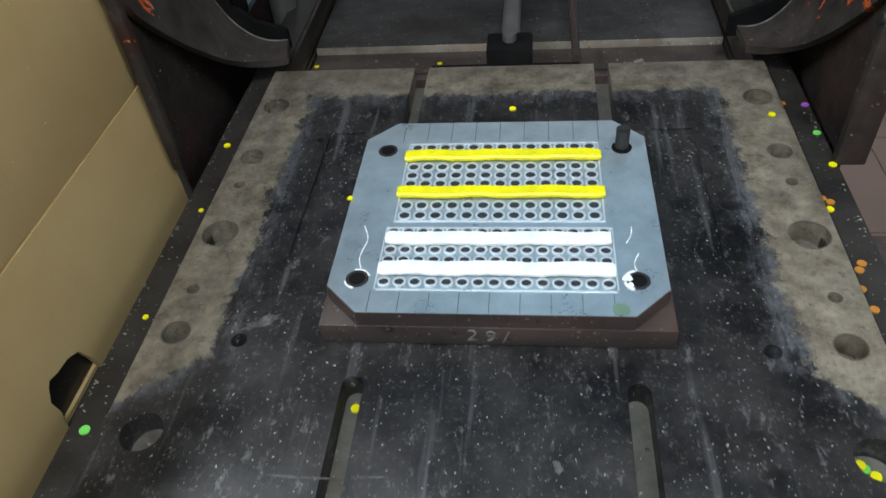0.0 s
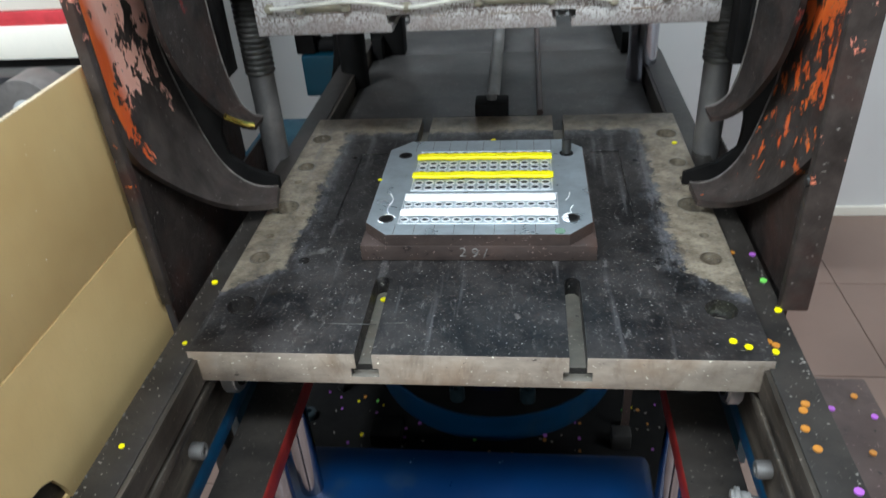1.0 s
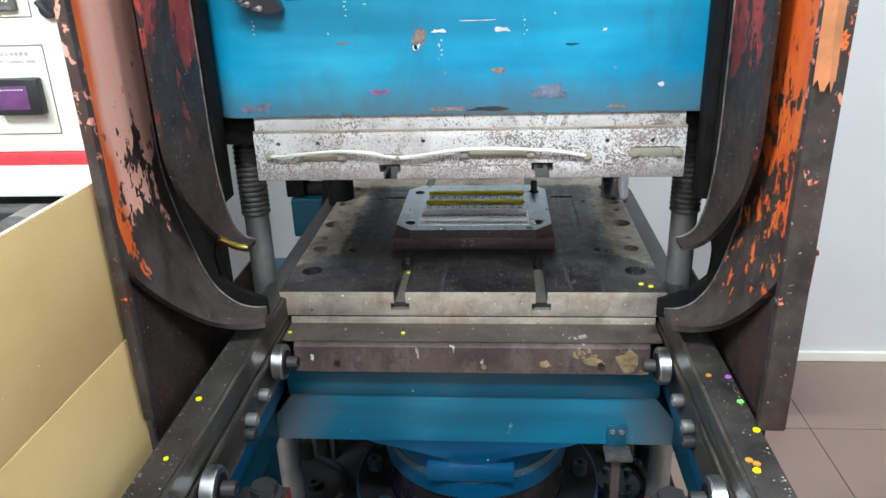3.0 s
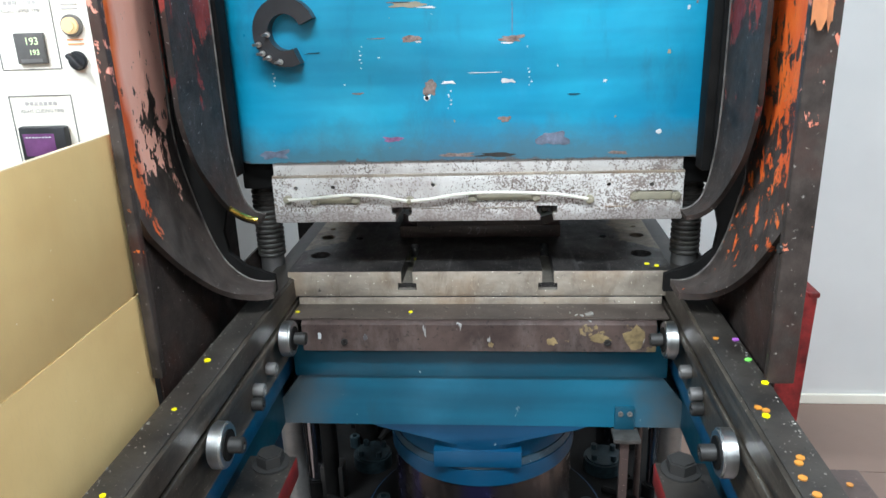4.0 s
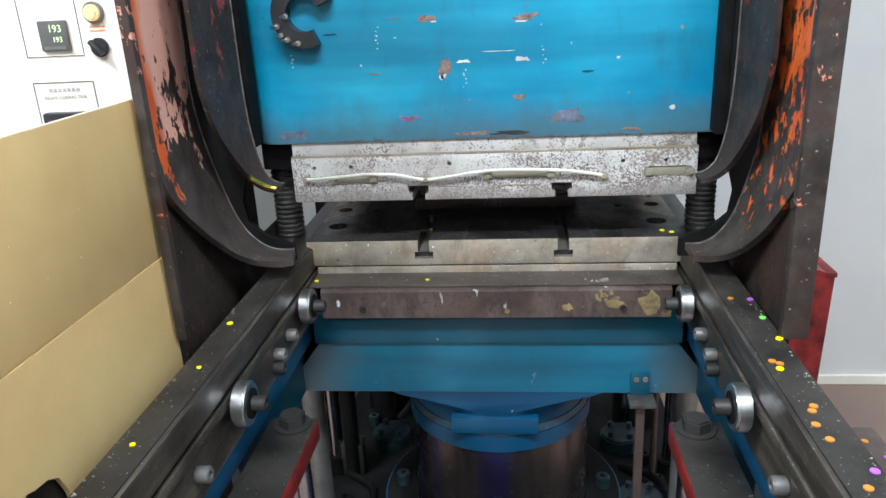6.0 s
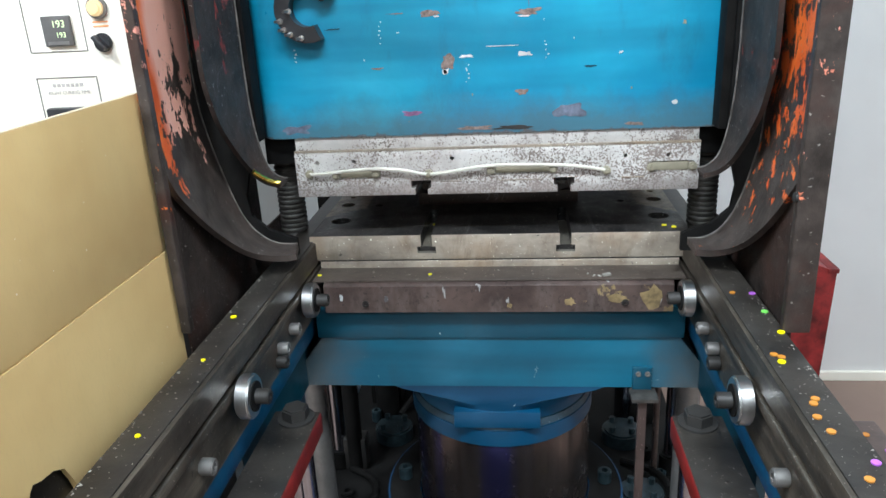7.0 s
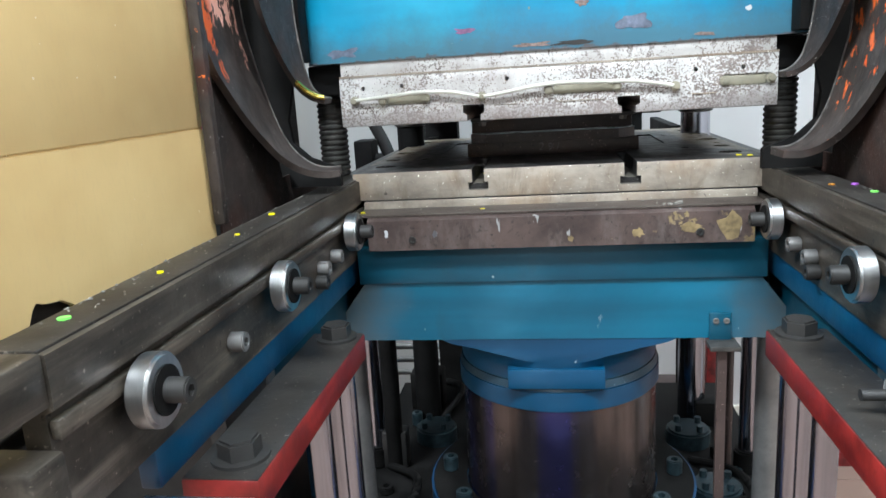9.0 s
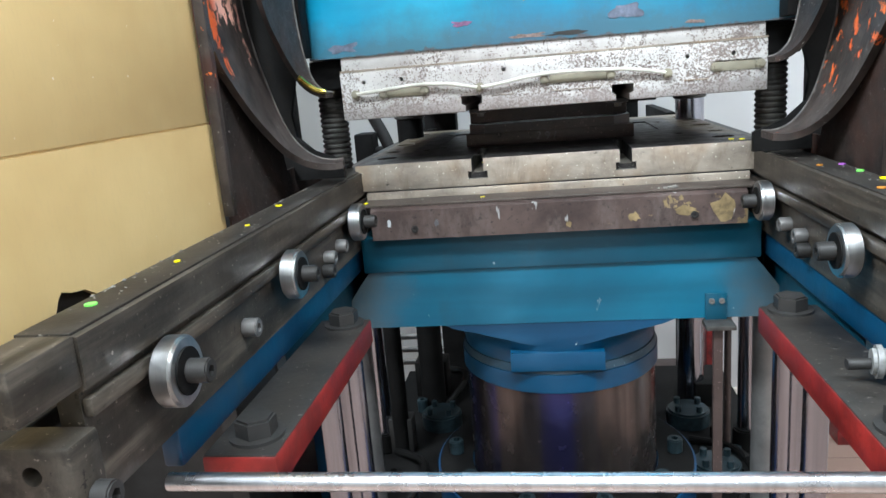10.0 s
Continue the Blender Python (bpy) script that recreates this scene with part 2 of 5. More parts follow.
def make_rubber(name, color):
    n = Nodes(name)
    col = n.mix(n.step(n.noise(60, 3), 0.35, 0.7), color, tuple(c * 0.82 for c in color))
    n.b.inputs["Subsurface Weight"].default_value = 0.1
    n.b.inputs["Subsurface Radius"].default_value = (0.004, 0.004, 0.002)
    return n.done(col, 0.42, 0.0, n.noise(90, 3), 0.2)


def make_chrome(name, color, rough):
    n = Nodes(name)
    streak = n.noise(70, 4, 0.6, n.mapped(1, 1, 0.05))
    col = n.mix(n.step(streak, 0.4, 0.7), color, tuple(c * 0.7 for c in color))
    return n.done(col, n.math("ADD", n.math("MULTIPLY", n.noise(50, 4), 0.16), rough), 1.0, streak, 0.03)


def make_bar():
    n = Nodes("chipped_brown_primer")
    col = n.mix(n.step(n.noise(14, 6, 0.65), 0.35, 0.68), (0.036, 0.023, 0.02), (0.1, 0.068, 0.058))
    tan = n.math("ADD", n.noise(26, 6, 0.62, None, 0.4), n.math("MULTIPLY", n.axis(0), 0.42))
    col = n.mix(n.step(tan, 0.672, 0.69), col, n.mix(n.step(n.noise(40, 5, 0.7), 0.4, 0.6), (0.13, 0.095, 0.05), (0.26, 0.19, 0.09)))
    col = n.mix(n.step(n.noise(70, 5, 0.7), 0.63, 0.67), col, (0.018, 0.013, 0.011))
    col = n.mix(n.math("MULTIPLY", n.step(n.noise(30, 7, 0.75, n.mapped(1, 1, 0.4)), 0.5, 0.66), 0.6), col, (0.13, 0.105, 0.095))
    col = n.mix(n.math("MULTIPLY", n.step(n.noise(140, 4, 0.7), 0.58, 0.66), 0.6), col, (0.02, 0.014, 0.012))
    col = n.mix(n.step(n.noise(60, 3, 0.6, n.mapped(1, 1, 0.25)), 0.7, 0.72), col, (0.3, 0.3, 0.29))
    return n.done(col, 0.5, 0.1, n.noise(60, 5), 0.3)


def make_ram():
    n = Nodes("reflection_streaked_steel")
    # upright brown and violet reflections painted as streaks, oil stains over them
    streak = n.noise(16, 5, 0.6, n.mapped(1, 1, 0.04))
    col = n.mix(n.step(streak, 0.38, 0.62), (0.055, 0.042, 0.037), (0.2, 0.165, 0.155))
    col = n.mix(n.step(n.noise(11, 3, 0.5, n.mapped(1, 1, 0.03)), 0.55, 0.64), col, (0.075, 0.07, 0.19))
    col = n.mix(n.math("MULTIPLY", n.step(n.noise(40, 6, 0.7), 0.55, 0.7), 0.5), col, (0.04, 0.035, 0.03))
    return n.done(col, n.math("ADD", n.math("MULTIPLY", n.noise(30, 5), 0.25), 0.12), 0.9, streak, 0.05)


def glow(name, color, strength):
    n = Nodes(name)
    n.b.inputs["Emission Color"].default_value = (*color, 1)
    n.b.inputs["Emission Strength"].default_value = strength
    return n.done(tuple(c * 0.5 for c in color), 0.4)


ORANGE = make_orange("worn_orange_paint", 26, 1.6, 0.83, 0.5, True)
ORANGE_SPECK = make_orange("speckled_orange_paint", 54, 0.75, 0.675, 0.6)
EDGE_CHIPS = make_orange("chipped_edge_paint", 85, 0.35, 0.71, 0.42)
DARK_RED, INNER_RED, PLATEN = make_dark_red("dark_frame_steel", 0.77), make_dark_red("worn_red_inner_steel", 0.79, (0.13, 0.018, 0.017), (0.3, 0.045, 0.032)), make_platen()
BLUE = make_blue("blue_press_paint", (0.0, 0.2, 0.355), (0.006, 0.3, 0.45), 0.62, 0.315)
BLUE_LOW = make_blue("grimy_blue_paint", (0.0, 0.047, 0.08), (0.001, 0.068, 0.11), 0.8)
# for walls and ceiling out of view: grey, so that shadows stay deep
HALL = make_hall("unseen_room_grey", (0.3, 0.3, 0.29))
WHITE_PLATE, CARD, TILE, WALL = make_white_plate(), make_card(), make_tile(), make_cast_wall()
EDGE_STEEL = make_bare("platen_edge_steel", (0.18, 0.15, 0.122), (0.43, 0.365, 0.292), (0.25, 0.165, 0.1), 0.15)
BAR_PAINT = make_bar()
BAR_TOP = make_bare("dusty_bar_top", (0.045, 0.035, 0.029), (0.095, 0.075, 0.062), (0.06, 0.04, 0.03), 0.1)
BROWN_BAR = make_bare("brown_primer_steel", (0.045, 0.028, 0.025), (0.08, 0.054, 0.047), (0.055, 0.038, 0.032), 0.1)
RAIL = make_bare("greasy_rail_steel", (0.032, 0.026, 0.02), (0.082, 0.068, 0.053), (0.03, 0.02, 0.013), 0.3, True)
RAIL_TOP = make_bare("dirty_rail_top", (0.013, 0.011, 0.0095), (0.043, 0.037, 0.031), (0.026, 0.02, 0.016), 0.12)
BLACK = plain("black_grease_steel", (0.0075, 0.007, 0.0066), 0.66, 0.0, 0.5, 20, 140, 0.12)
DARK = plain("dark_machine_steel", (0.032, 0.03, 0.028), 0.5, 0.3)
GREY = plain("grey_steel", (0.22, 0.21, 0.2), 0.45, 0.6)
ROLLER = make_chrome("roller_steel", (0.62, 0.62, 0.61), 0.24)
CHROME = make_chrome("chrome_rod", (0.4, 0.405, 0.455), 0.08)
BRIGHT_CHROME = make_chrome("handle_chrome", (0.8, 0.8, 0.82), 0.2)
RAM = make_ram()
RED = plain("red_machine_paint", (0.19, 0.012, 0.009), 0.45, 0.0, 0.5)
RED_BIN = plain("dark_red_paint", (0.22, 0.016, 0.016), 0.4, 0.0, 0.75, 14, 60)
MOULD_TOP = plain("ground_mould_steel", (0.47, 0.53, 0.56), 0.3, 0.7, 0.16, 30, 300)
MOULD_SIDE = make_bare("rusty_mould_side", (0.042, 0.03, 0.026), (0.09, 0.064, 0.055), (0.08, 0.043, 0.03), 0.25)
RING = plain("bright_cavity_lip", (0.78, 0.8, 0.81), 0.3, 0.55, 0.06)
# darker than the mould face, in place of shade inside the cavities
PIT = plain("cavity_shade_steel", (0.07, 0.075, 0.08), 0.35, 0.7, 0.2)
YELLOW = make_rubber("yellow_silicone", (0.86, 0.76, 0.0))
WHITE = make_rubber("white_silicone", (0.86, 0.87, 0.86))
WIRE = plain("cream_cable", (0.62, 0.6, 0.52), 0.5)
SCRAPE = plain("scraped_steel", (0.085, 0.08, 0.074), 0.6, 0.2, 0.6, 120)
SLOT = make_bare("slot_floor_steel", (0.09, 0.082, 0.066), (0.19, 0.17, 0.14), (0.13, 0.085, 0.05), 0.1)
# bed steel darkened to include the crown beam's shadow
SHADED_BED = make_bare("shaded_bed_steel", (0.03, 0.028, 0.026), (0.085, 0.08, 0.075), (0.04, 0.03, 0.024), 0.2)
BRIGHT_EDGE = plain("highlit_edge_steel", (0.17, 0.15, 0.135), 0.45, 0.4, 0.5, 60)
THREAD = plain("dull_thread_steel", (0.07, 0.066, 0.06), 0.45, 0.4, 0.4, 60)
CHIP = plain("worn_through_primer", (0.2, 0.145, 0.125), 0.7, 0.0, 0.5, 150)
PINK = plain("pink_primer", (0.22, 0.1, 0.2), 0.6, 0.0, 0.5, 120)
GREYBLUE = plain("thin_blue_paint", (0.12, 0.14, 0.19), 0.5, 0.0, 0.5, 60)
FAINT = plain("rubbed_chalk", (0.17, 0.155, 0.145), 0.9, 0.0, 0.6, 150)
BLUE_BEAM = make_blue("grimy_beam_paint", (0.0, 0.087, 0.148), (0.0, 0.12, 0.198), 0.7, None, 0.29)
# grimy blues darkened further to hold the shade below the bed
BLUE_HEAD = make_blue("shaded_ram_blue", (0.0, 0.042, 0.098), (0.0, 0.06, 0.132), 0.75)
FLANGE_SHADED = make_blue("shaded_flange_blue", (0.0, 0.026, 0.07), (0.0, 0.042, 0.112), 0.75)
BLUE_GRIME_SHADED = make_blue("shaded_greasy_blue", (0.0, 0.035, 0.06), (0.001, 0.055, 0.085), 0.8)
TAPE = plain("orange_tape", (0.72, 0.3, 0.13), 0.35)
PALE_INK = plain("faded_print", (0.46, 0.43, 0.4), 0.8)
BEIGE = plain("beige_cover", (0.26, 0.235, 0.17), 0.55)
CREAM = plain("cream_cabinet_paint", (0.8, 0.76, 0.66), 0.5, 0, 0.06, 4)
MAROON = plain("maroon_trim", (0.3, 0.04, 0.09), 0.45)
STRIPE = plain("red_stripe", (0.55, 0.04, 0.05), 0.5)
PLASTIC = plain("black_plastic", (0.02, 0.02, 0.022), 0.4)
VIOLET = plain("violet_display_window", (0.14, 0.05, 0.14), 0.2)
INK = plain("dark_ink", (0.13, 0.12, 0.11), 0.7)
GOLD = plain("brass", (0.75, 0.55, 0.12), 0.25, 1.0)
LAMP_AMBER = glow("amber_lamp_cap", (1.0, 0.75, 0.4), 0.6)
DIGITS = glow("green_digits", (0.75, 1.0, 0.55), 0.9)
CHALK = plain("white_chalk", (0.5, 0.52, 0.52), 0.9)
BAND = make_bare("dirty_band_grey", (0.006, 0.034, 0.06), (0.04, 0.06, 0.07), (0.004, 0.03, 0.055), 0.0)
CRUMB = plain("pale_crumb", (0.22, 0.205, 0.18), 0.9)
GLASS_WHITE = plain("white_ceramic", (0.22, 0.22, 0.21), 0.4, 0.0, 0.5, 60)
OILY_BOLT = plain("oily_bolt_steel", (0.016, 0.03, 0.036), 0.4, 0.2, 0.5, 90)
# controller plastic lightened to grey to imitate the reflection on it
PLASTIC_REFLECTION = plain("reflecting_plastic", (0.11, 0.105, 0.1), 0.2, 0.0, 0.2)
# press blue for the front beam, its shade put into the colour
SHADED_BLUE = make_blue("shaded_blue_paint", (0.0, 0.016, 0.065), (0.0, 0.026, 0.095), 0.7)
DISC_COLORS = {"yellow": YELLOW, "green": make_rubber("green_silicone", (0.2, 0.72, 0.12)),
               "purple": make_rubber("purple_silicone", (0.35, 0.1, 0.45)), "orange": make_rubber("orange_silicone", (0.45, 0.18, 0.025))}

# ---- mesh helpers ----


def box(bm, x0, x1, y0, y1, z0, z1, bevel=0.0):
    r = bmesh.ops.create_cube(bm, size=1, matrix=Matrix.Translation(((x0 + x1) / 2, (y0 + y1) / 2, (z0 + z1) / 2))
                              @ Matrix.Diagonal((abs(x1 - x0), abs(y1 - y0), abs(z1 - z0), 1)))
    if bevel:
        edges = list({e for v in r["verts"] for e in v.link_edges})
        bmesh.ops.bevel(bm, geom=edges, offset=bevel, segments=2, affect="EDGES", profile=0.5)
    return bm


def rod(bm, a, b, r, seg=24, r2=None, bevel=0.0):
    a, b = Vector(a), Vector(b)
    turn = (b - a).to_track_quat("Z", "Y").to_matrix().to_4x4()
    g = bmesh.ops.create_cone(bm, cap_ends=True, segments=seg, radius1=r, radius2=r if r2 is None else r2,
                              depth=(b - a).length, matrix=Matrix.Translation((a + b) / 2) @ turn)
    if bevel:
        caps = [f for v in g["verts"] for f in v.link_faces if len(f.verts) == seg]
        edges = list({e for f in caps for e in f.edges})
        bmesh.ops.bevel(bm, geom=edges, offset=bevel, segments=2, affect="EDGES")
    return bm


def prism(bm, pts, axis, lo, hi):
    """A closed outline, given in the two other axes in x, y, z order, drawn out along axis."""
    def at(p, h):
        q = list(p)
        q.insert("xyz".index(axis), h)
        return q
    a = [bm.verts.new(at(p, lo)) for p in pts]
    b = [bm.verts.new(at(p, hi)) for p in pts]
    bm.faces.new(a)
    bm.faces.new(b[::-1])
    for i in range(len(pts)):
        j = (i + 1) % len(pts)
        bm.faces.new((a[j], a[i], b[i], b[j]))
    bmesh.ops.recalc_face_normals(bm, faces=bm.faces)
    return bm


def ring(bm, centre, r0, r1, z0, z1, seg=40):
    """An upright ring with a square section."""
    c = Vector(centre)
    loops = []
    for r, z in ((r0, z0), (r1, z0), (r1, z1), (r0, z1)):
        loops.append([bm.verts.new(c + Vector((r * math.cos(2 * math.pi * i / seg), r * math.sin(2 * math.pi * i / seg), z))) for i in range(seg)])
    for k in range(4):
        a, b = loops[k], loops[(k + 1) % 4]
        for i in range(seg):
            j = (i + 1) % seg
            bm.faces.new((a[i], a[j], b[j], b[i]))
    bmesh.ops.recalc_face_normals(bm, faces=bm.faces)
    return bm


def tube(bm, pts, r, seg=8):
    """A bent rod along points."""
    pts = [Vector(p) for p in pts]
    rows = []
    for i, p in enumerate(pts):
        d = (pts[min(i + 1, len(pts) - 1)] - pts[max(i - 1, 0)]).normalized()
        side = d.cross(Vector((0, 1, 0.01))).normalized()
        up = side.cross(d)
        rows.append([bm.verts.new(p + r * (math.cos(2 * math.pi * k / seg) * side + math.sin(2 * math.pi * k / seg) * up)) for k in range(seg)])
    for a, b in zip(rows, rows[1:]):
        for k in range(seg):
            bm.faces.new((a[k], a[(k + 1) % seg], b[(k + 1) % seg], b[k]))
    bm.faces.new(rows[0]), bm.faces.new(rows[-1])
    bmesh.ops.recalc_face_normals(bm, faces=bm.faces)
    return bm


def smooth_line(pts, n=8):
    """Points on a smooth curve through pts."""
    pts = [Vector(p) for p in pts]
    out = []
    for i in range(len(pts) - 1):
        p0, p1, p2, p3 = pts[max(i - 1, 0)], pts[i], pts[i + 1], pts[min(i + 2, len(pts) - 1)]
        for k in range(n):
            u = k / n
            out.append(0.5 * (2 * p1 + (p2 - p0) * u + (2 * p0 - 5 * p1 + 4 * p2 - p3) * u * u + (3 * p1 - p0 - 3 * p2 + p3) * u ** 3))
    return out + [pts[-1]]


def mesh_of(name, bm, material, smooth=False):
    me = bpy.data.meshes.new(name)
    bm.to_mesh(me)
    bm.free()
    me.materials.append(material)
    if smooth:
        for p in me.polygons:
            p.use_smooth = True
        me.set_sharp_from_angle(angle=radians(35))
    return me


def part(name, bm, material, parent, label="", smooth=True):
    ob = new(name, mesh_of(name, bm, material, smooth))
    ob.parent = parent
    return tagged(ob, label)


def thing(name, at, label, category, group=""):
    ob = new(name)
    ob.empty_display_size = 0.05
    ob.location = at
    return tagged(ob, label, category, group)


def structure(name, bm, material, label, category="structure"):
    return tagged(new(name, mesh_of(name, bm, material)), label, category, kind="structure")


def carve(ob, cutters):
    """Cuts the shapes of a list of bmeshes out of ob."""
    bpy.context.view_layer.update()
    for bm in cutters:
        c = new("cutter", mesh_of("cutter", bm, BLACK))
        c.parent = ob.parent
        c.matrix_local = ob.matrix_local
        m = ob.modifiers.new("cut", "BOOLEAN")
        m.object, m.operation, m.solver = c, "DIFFERENCE", "EXACT"
        bpy.context.view_layer.update()
        me = bpy.data.meshes.new_from_object(ob.evaluated_get(bpy.context.evaluated_depsgraph_get()))
        ob.modifiers.clear()
        ob.data = me
        bpy.data.objects.remove(c)
    for p in ob.data.polygons:
        p.use_smooth = True
    ob.data.set_sharp_from_angle(angle=radians(35))


def bolt(name, at, parent, r=0.008, h=0.008, sides=6, material=GREY, socket=False, axis=(0, 0, 1), label=""):
    bm = bmesh.new()
    a = Vector(at)
    d = Vector(axis)
    rod(bm, a, a + d * h, r, sides, bevel=r * 0.12)
    if not socket and sides == 6:
        rod(bm, a - d * 0.0005, a + d * h * 0.16, r * 1.35, 20)
    ob = part(name, bm, material, parent, label)
    if socket:
        cut = bmesh.new()
        rod(cut, a + d * h * 0.4, a + d * h * 1.2, r * 0.5, 6)
        carve(ob, [cut])
    return ob


def words(name, body, size, parent, m, material, depth=0.0006):
    cu = bpy.data.curves.new(name, "FONT")
    cu.body, cu.size, cu.extrude, cu.align_x, cu.align_y = body, size, depth, "CENTER", "CENTER"
    tmp = bpy.data.objects.new(name, cu)
    scene.collection.objects.link(tmp)
    bpy.context.view_layer.update()
    me = bpy.data.meshes.new_from_object(tmp.evaluated_get(bpy.context.evaluated_depsgraph_get()))
    bpy.data.objects.remove(tmp)
    me.materials.clear()
    me.materials.append(material)
    ob = new(name, me)
    ob.parent = parent
    ob.matrix_local = m
    return ob


RISING, SLIDING = [], []      # things that go up with the press bed, and those that also slide in on it

# ---- the room ----
XL, XR, YF, YB, CEIL = -2.6, 2.6, -3.4, 1.3, 2.9
floor = structure("floor", box(bmesh.new(), XL, XR, YF, YB, -0.06, -0.004), plain("grout", (0.2, 0.14, 0.11), 0.8), "grouted floor under pinkish tiles", "floor")
structure("wall_back", box(bmesh.new(), XL, XR, YB, YB + 0.12, -0.06, CEIL), WALL, "white painted wall behind the press", "wall")
structure("wall_left", box(bmesh.new(), XL - 0.12, XL, YF, YB, -0.06, CEIL), HALL, "unseen side wall, grey to limit bounced light", "wall")
structure("wall_right", box(bmesh.new(), XR, XR + 0.12, YF, YB, -0.06, CEIL), WALL, "white painted side wall", "wall")
structure("wall_front", box(bmesh.new(), XL, XR, YF - 0.12, YF, -0.06, CEIL), HALL, "unseen front wall, grey to limit bounced light", "wall")
structure("ceiling", box(bmesh.new(), XL, XR, YF, YB, CEIL, CEIL + 0.1), HALL, "unseen ceiling, grey to limit bounced light", "ceiling")
structure("baseboard", box(bmesh.new(), XL, XR, YB - 0.012, YB, 0, 0.035, 0.003), CREAM, "narrow cream baseboard along the wall", "baseboard")

# ---- upper part of the press: it stands still ----
head = thing("crown_beam", (0, 0, ZP), "worn blue painted upper beam of a hydraulic press", "press head")


def build_head():
    bm = bmesh.new()
    x0, x1, y0, y1, r = -0.327, 0.322, -0.013, 0.56, 0.034
    pts = []
    for cx, cy, a0 in ((x0 + r, y0 + r, 180), (x1 - 0.006, y0 + 0.006, 270)):
        rr = r if cx < 0 else 0.006
        pts += [(cx + rr * math.cos(radians(a0 + 15 * k)), cy + rr * math.sin(radians(a0 + 15 * k))) for k in range(7)]
    pts += [(x1, y1), (x0, y1)]
    prism(bm, pts, "z", 0.276, 1.15)
    part("beam_casing", bm, BLUE, head)
    bm = box(bmesh.new(), -0.3, 0.3, 0.03, 0.5, 0.268, 0.276)
    part("bottom_plate", bm, BLACK, head)
    for x in (-0.3, 0.297):
        part("guide_block", box(bmesh.new(), x - 0.028, x + 0.028, 0.01, 0.1, 0.235, 0.275, 0.003), BLACK, head)
    # spots where the paint has come off
    rnd = random.Random(4)
    flecks = [(x + rnd.uniform(-0.4, 0.5) * w, z + rnd.choice((-0.55, 0.55)) * h, w * rnd.uniform(0.2, 0.5), h * rnd.uniform(0.2, 0.45), CHALK)
              for x, z, w, h in ((-0.055, 0.372, 0.016, 0.022), (-0.055, 0.372, 0.016, 0.022), (-0.075, 0.435, 0.024, 0.008), (0.05, 0.431, 0.03, 0.009), (-0.075, 0.476, 0.045, 0.007))]
    flecks += [(rnd.uniform(-0.28, 0.3), rnd.uniform(0.29, 0.5), rnd.uniform(0.001, 0.004), rnd.uniform(0.001, 0.006), rnd.choice((CHALK, CHIP, BEIGE))) for _ in range(15)]
    for x, z0, n in ((-0.142, 0.40, 6), (0.075, 0.372, 5), (-0.03, 0.345, 5), (-0.262, 0.38, 4)):
        flecks += [(x + rnd.uniform(-0.003, 0.003), z0 + k * 0.0055 + rnd.uniform(-0.001, 0.001), rnd.uniform(0.0012, 0.0026), rnd.uniform(0.0014, 0.003), CHALK) for k in range(n)]
    flecks += [(0.052, 0.46, 0.0012, 0.05, GREYBLUE), (-0.205, 0.42, 0.02, 0.002, BLUE_LOW), (0.02, 0.39, 0.05, 0.0012, CHALK), (-0.09, 0.479, 0.03, 0.002, CHIP), (0.24, 0.31, 0.006, 0.007, CHALK), (-0.12, 0.436, 0.02, 0.0014, CHIP)]
    flecks += [(0.19, 0.283, 0.02, 0.005, CHIP), (-0.27, 0.288, 0.04, 0.012, GREYBLUE)]
    for x, z, w, h, m in (*flecks, (-0.055, 0.372, 0.016, 0.022, CHIP), (-0.03, 0.379, 0.018, 0.004, CHALK), (0.046, 0.379, 0.018, 0.006, CHALK),
                          (-0.075, 0.435, 0.024, 0.008, CHIP), (0.05, 0.431, 0.03, 0.009, CHIP), (-0.075, 0.476, 0.045, 0.007, BEIGE),
                          (-0.108, 0.306, 0.024, 0.008, PINK), (0.042, 0.33, 0.015, 0.009, CHIP), (0.105, 0.302, 0.04, 0.02, GREYBLUE),
                          (-0.15, 0.367, 0.014, 0.003, CHIP), (0.13, 0.36, 0.012, 0.004, BLUE_LOW), (0.03, 0.283, 0.05, 0.006, DARK), (-0.02, 0.284, 0.04, 0.005, CHIP)):
        bm = bmesh.new()
        n = 28
        sx, sz = rnd.uniform(0, 50), rnd.uniform(0, 50)
        vs = []
        for k in range(n):
            a = 2 * math.pi * k / n
            r = 0.5 * (1 + 0.7 * noise.noise((sx + 1.4 * math.cos(a), sz + 1.4 * math.sin(a), 0)) + rnd.uniform(-0.06, 0.06))
            vs.append(bm.verts.new((x + w * r * math.cos(a), -0.0135, z + h * r * max(-0.8, min(0.8, 1.2 * math.sin(a))))))
        f = bm.faces.new(vs)
        g = bmesh.ops.extrude_face_region(bm, geom=[f])
        bmesh.ops.translate(bm, verts=[v for v in g["geom"] if isinstance(v, bmesh.types.BMVert)], vec=(0, 0.001, 0))
        bmesh.ops.recalc_face_normals(bm, faces=bm.faces)
        part("paint_chip", bm, m, head, "bare patch where paint flaked off", False)


build_head()

plate = thing("upper_platen", (0, -0.016, ZP + 0.192), "white chipped upper heating plate with cable and screws", "heating plate")
PX0, PX1 = -0.278, 0.277


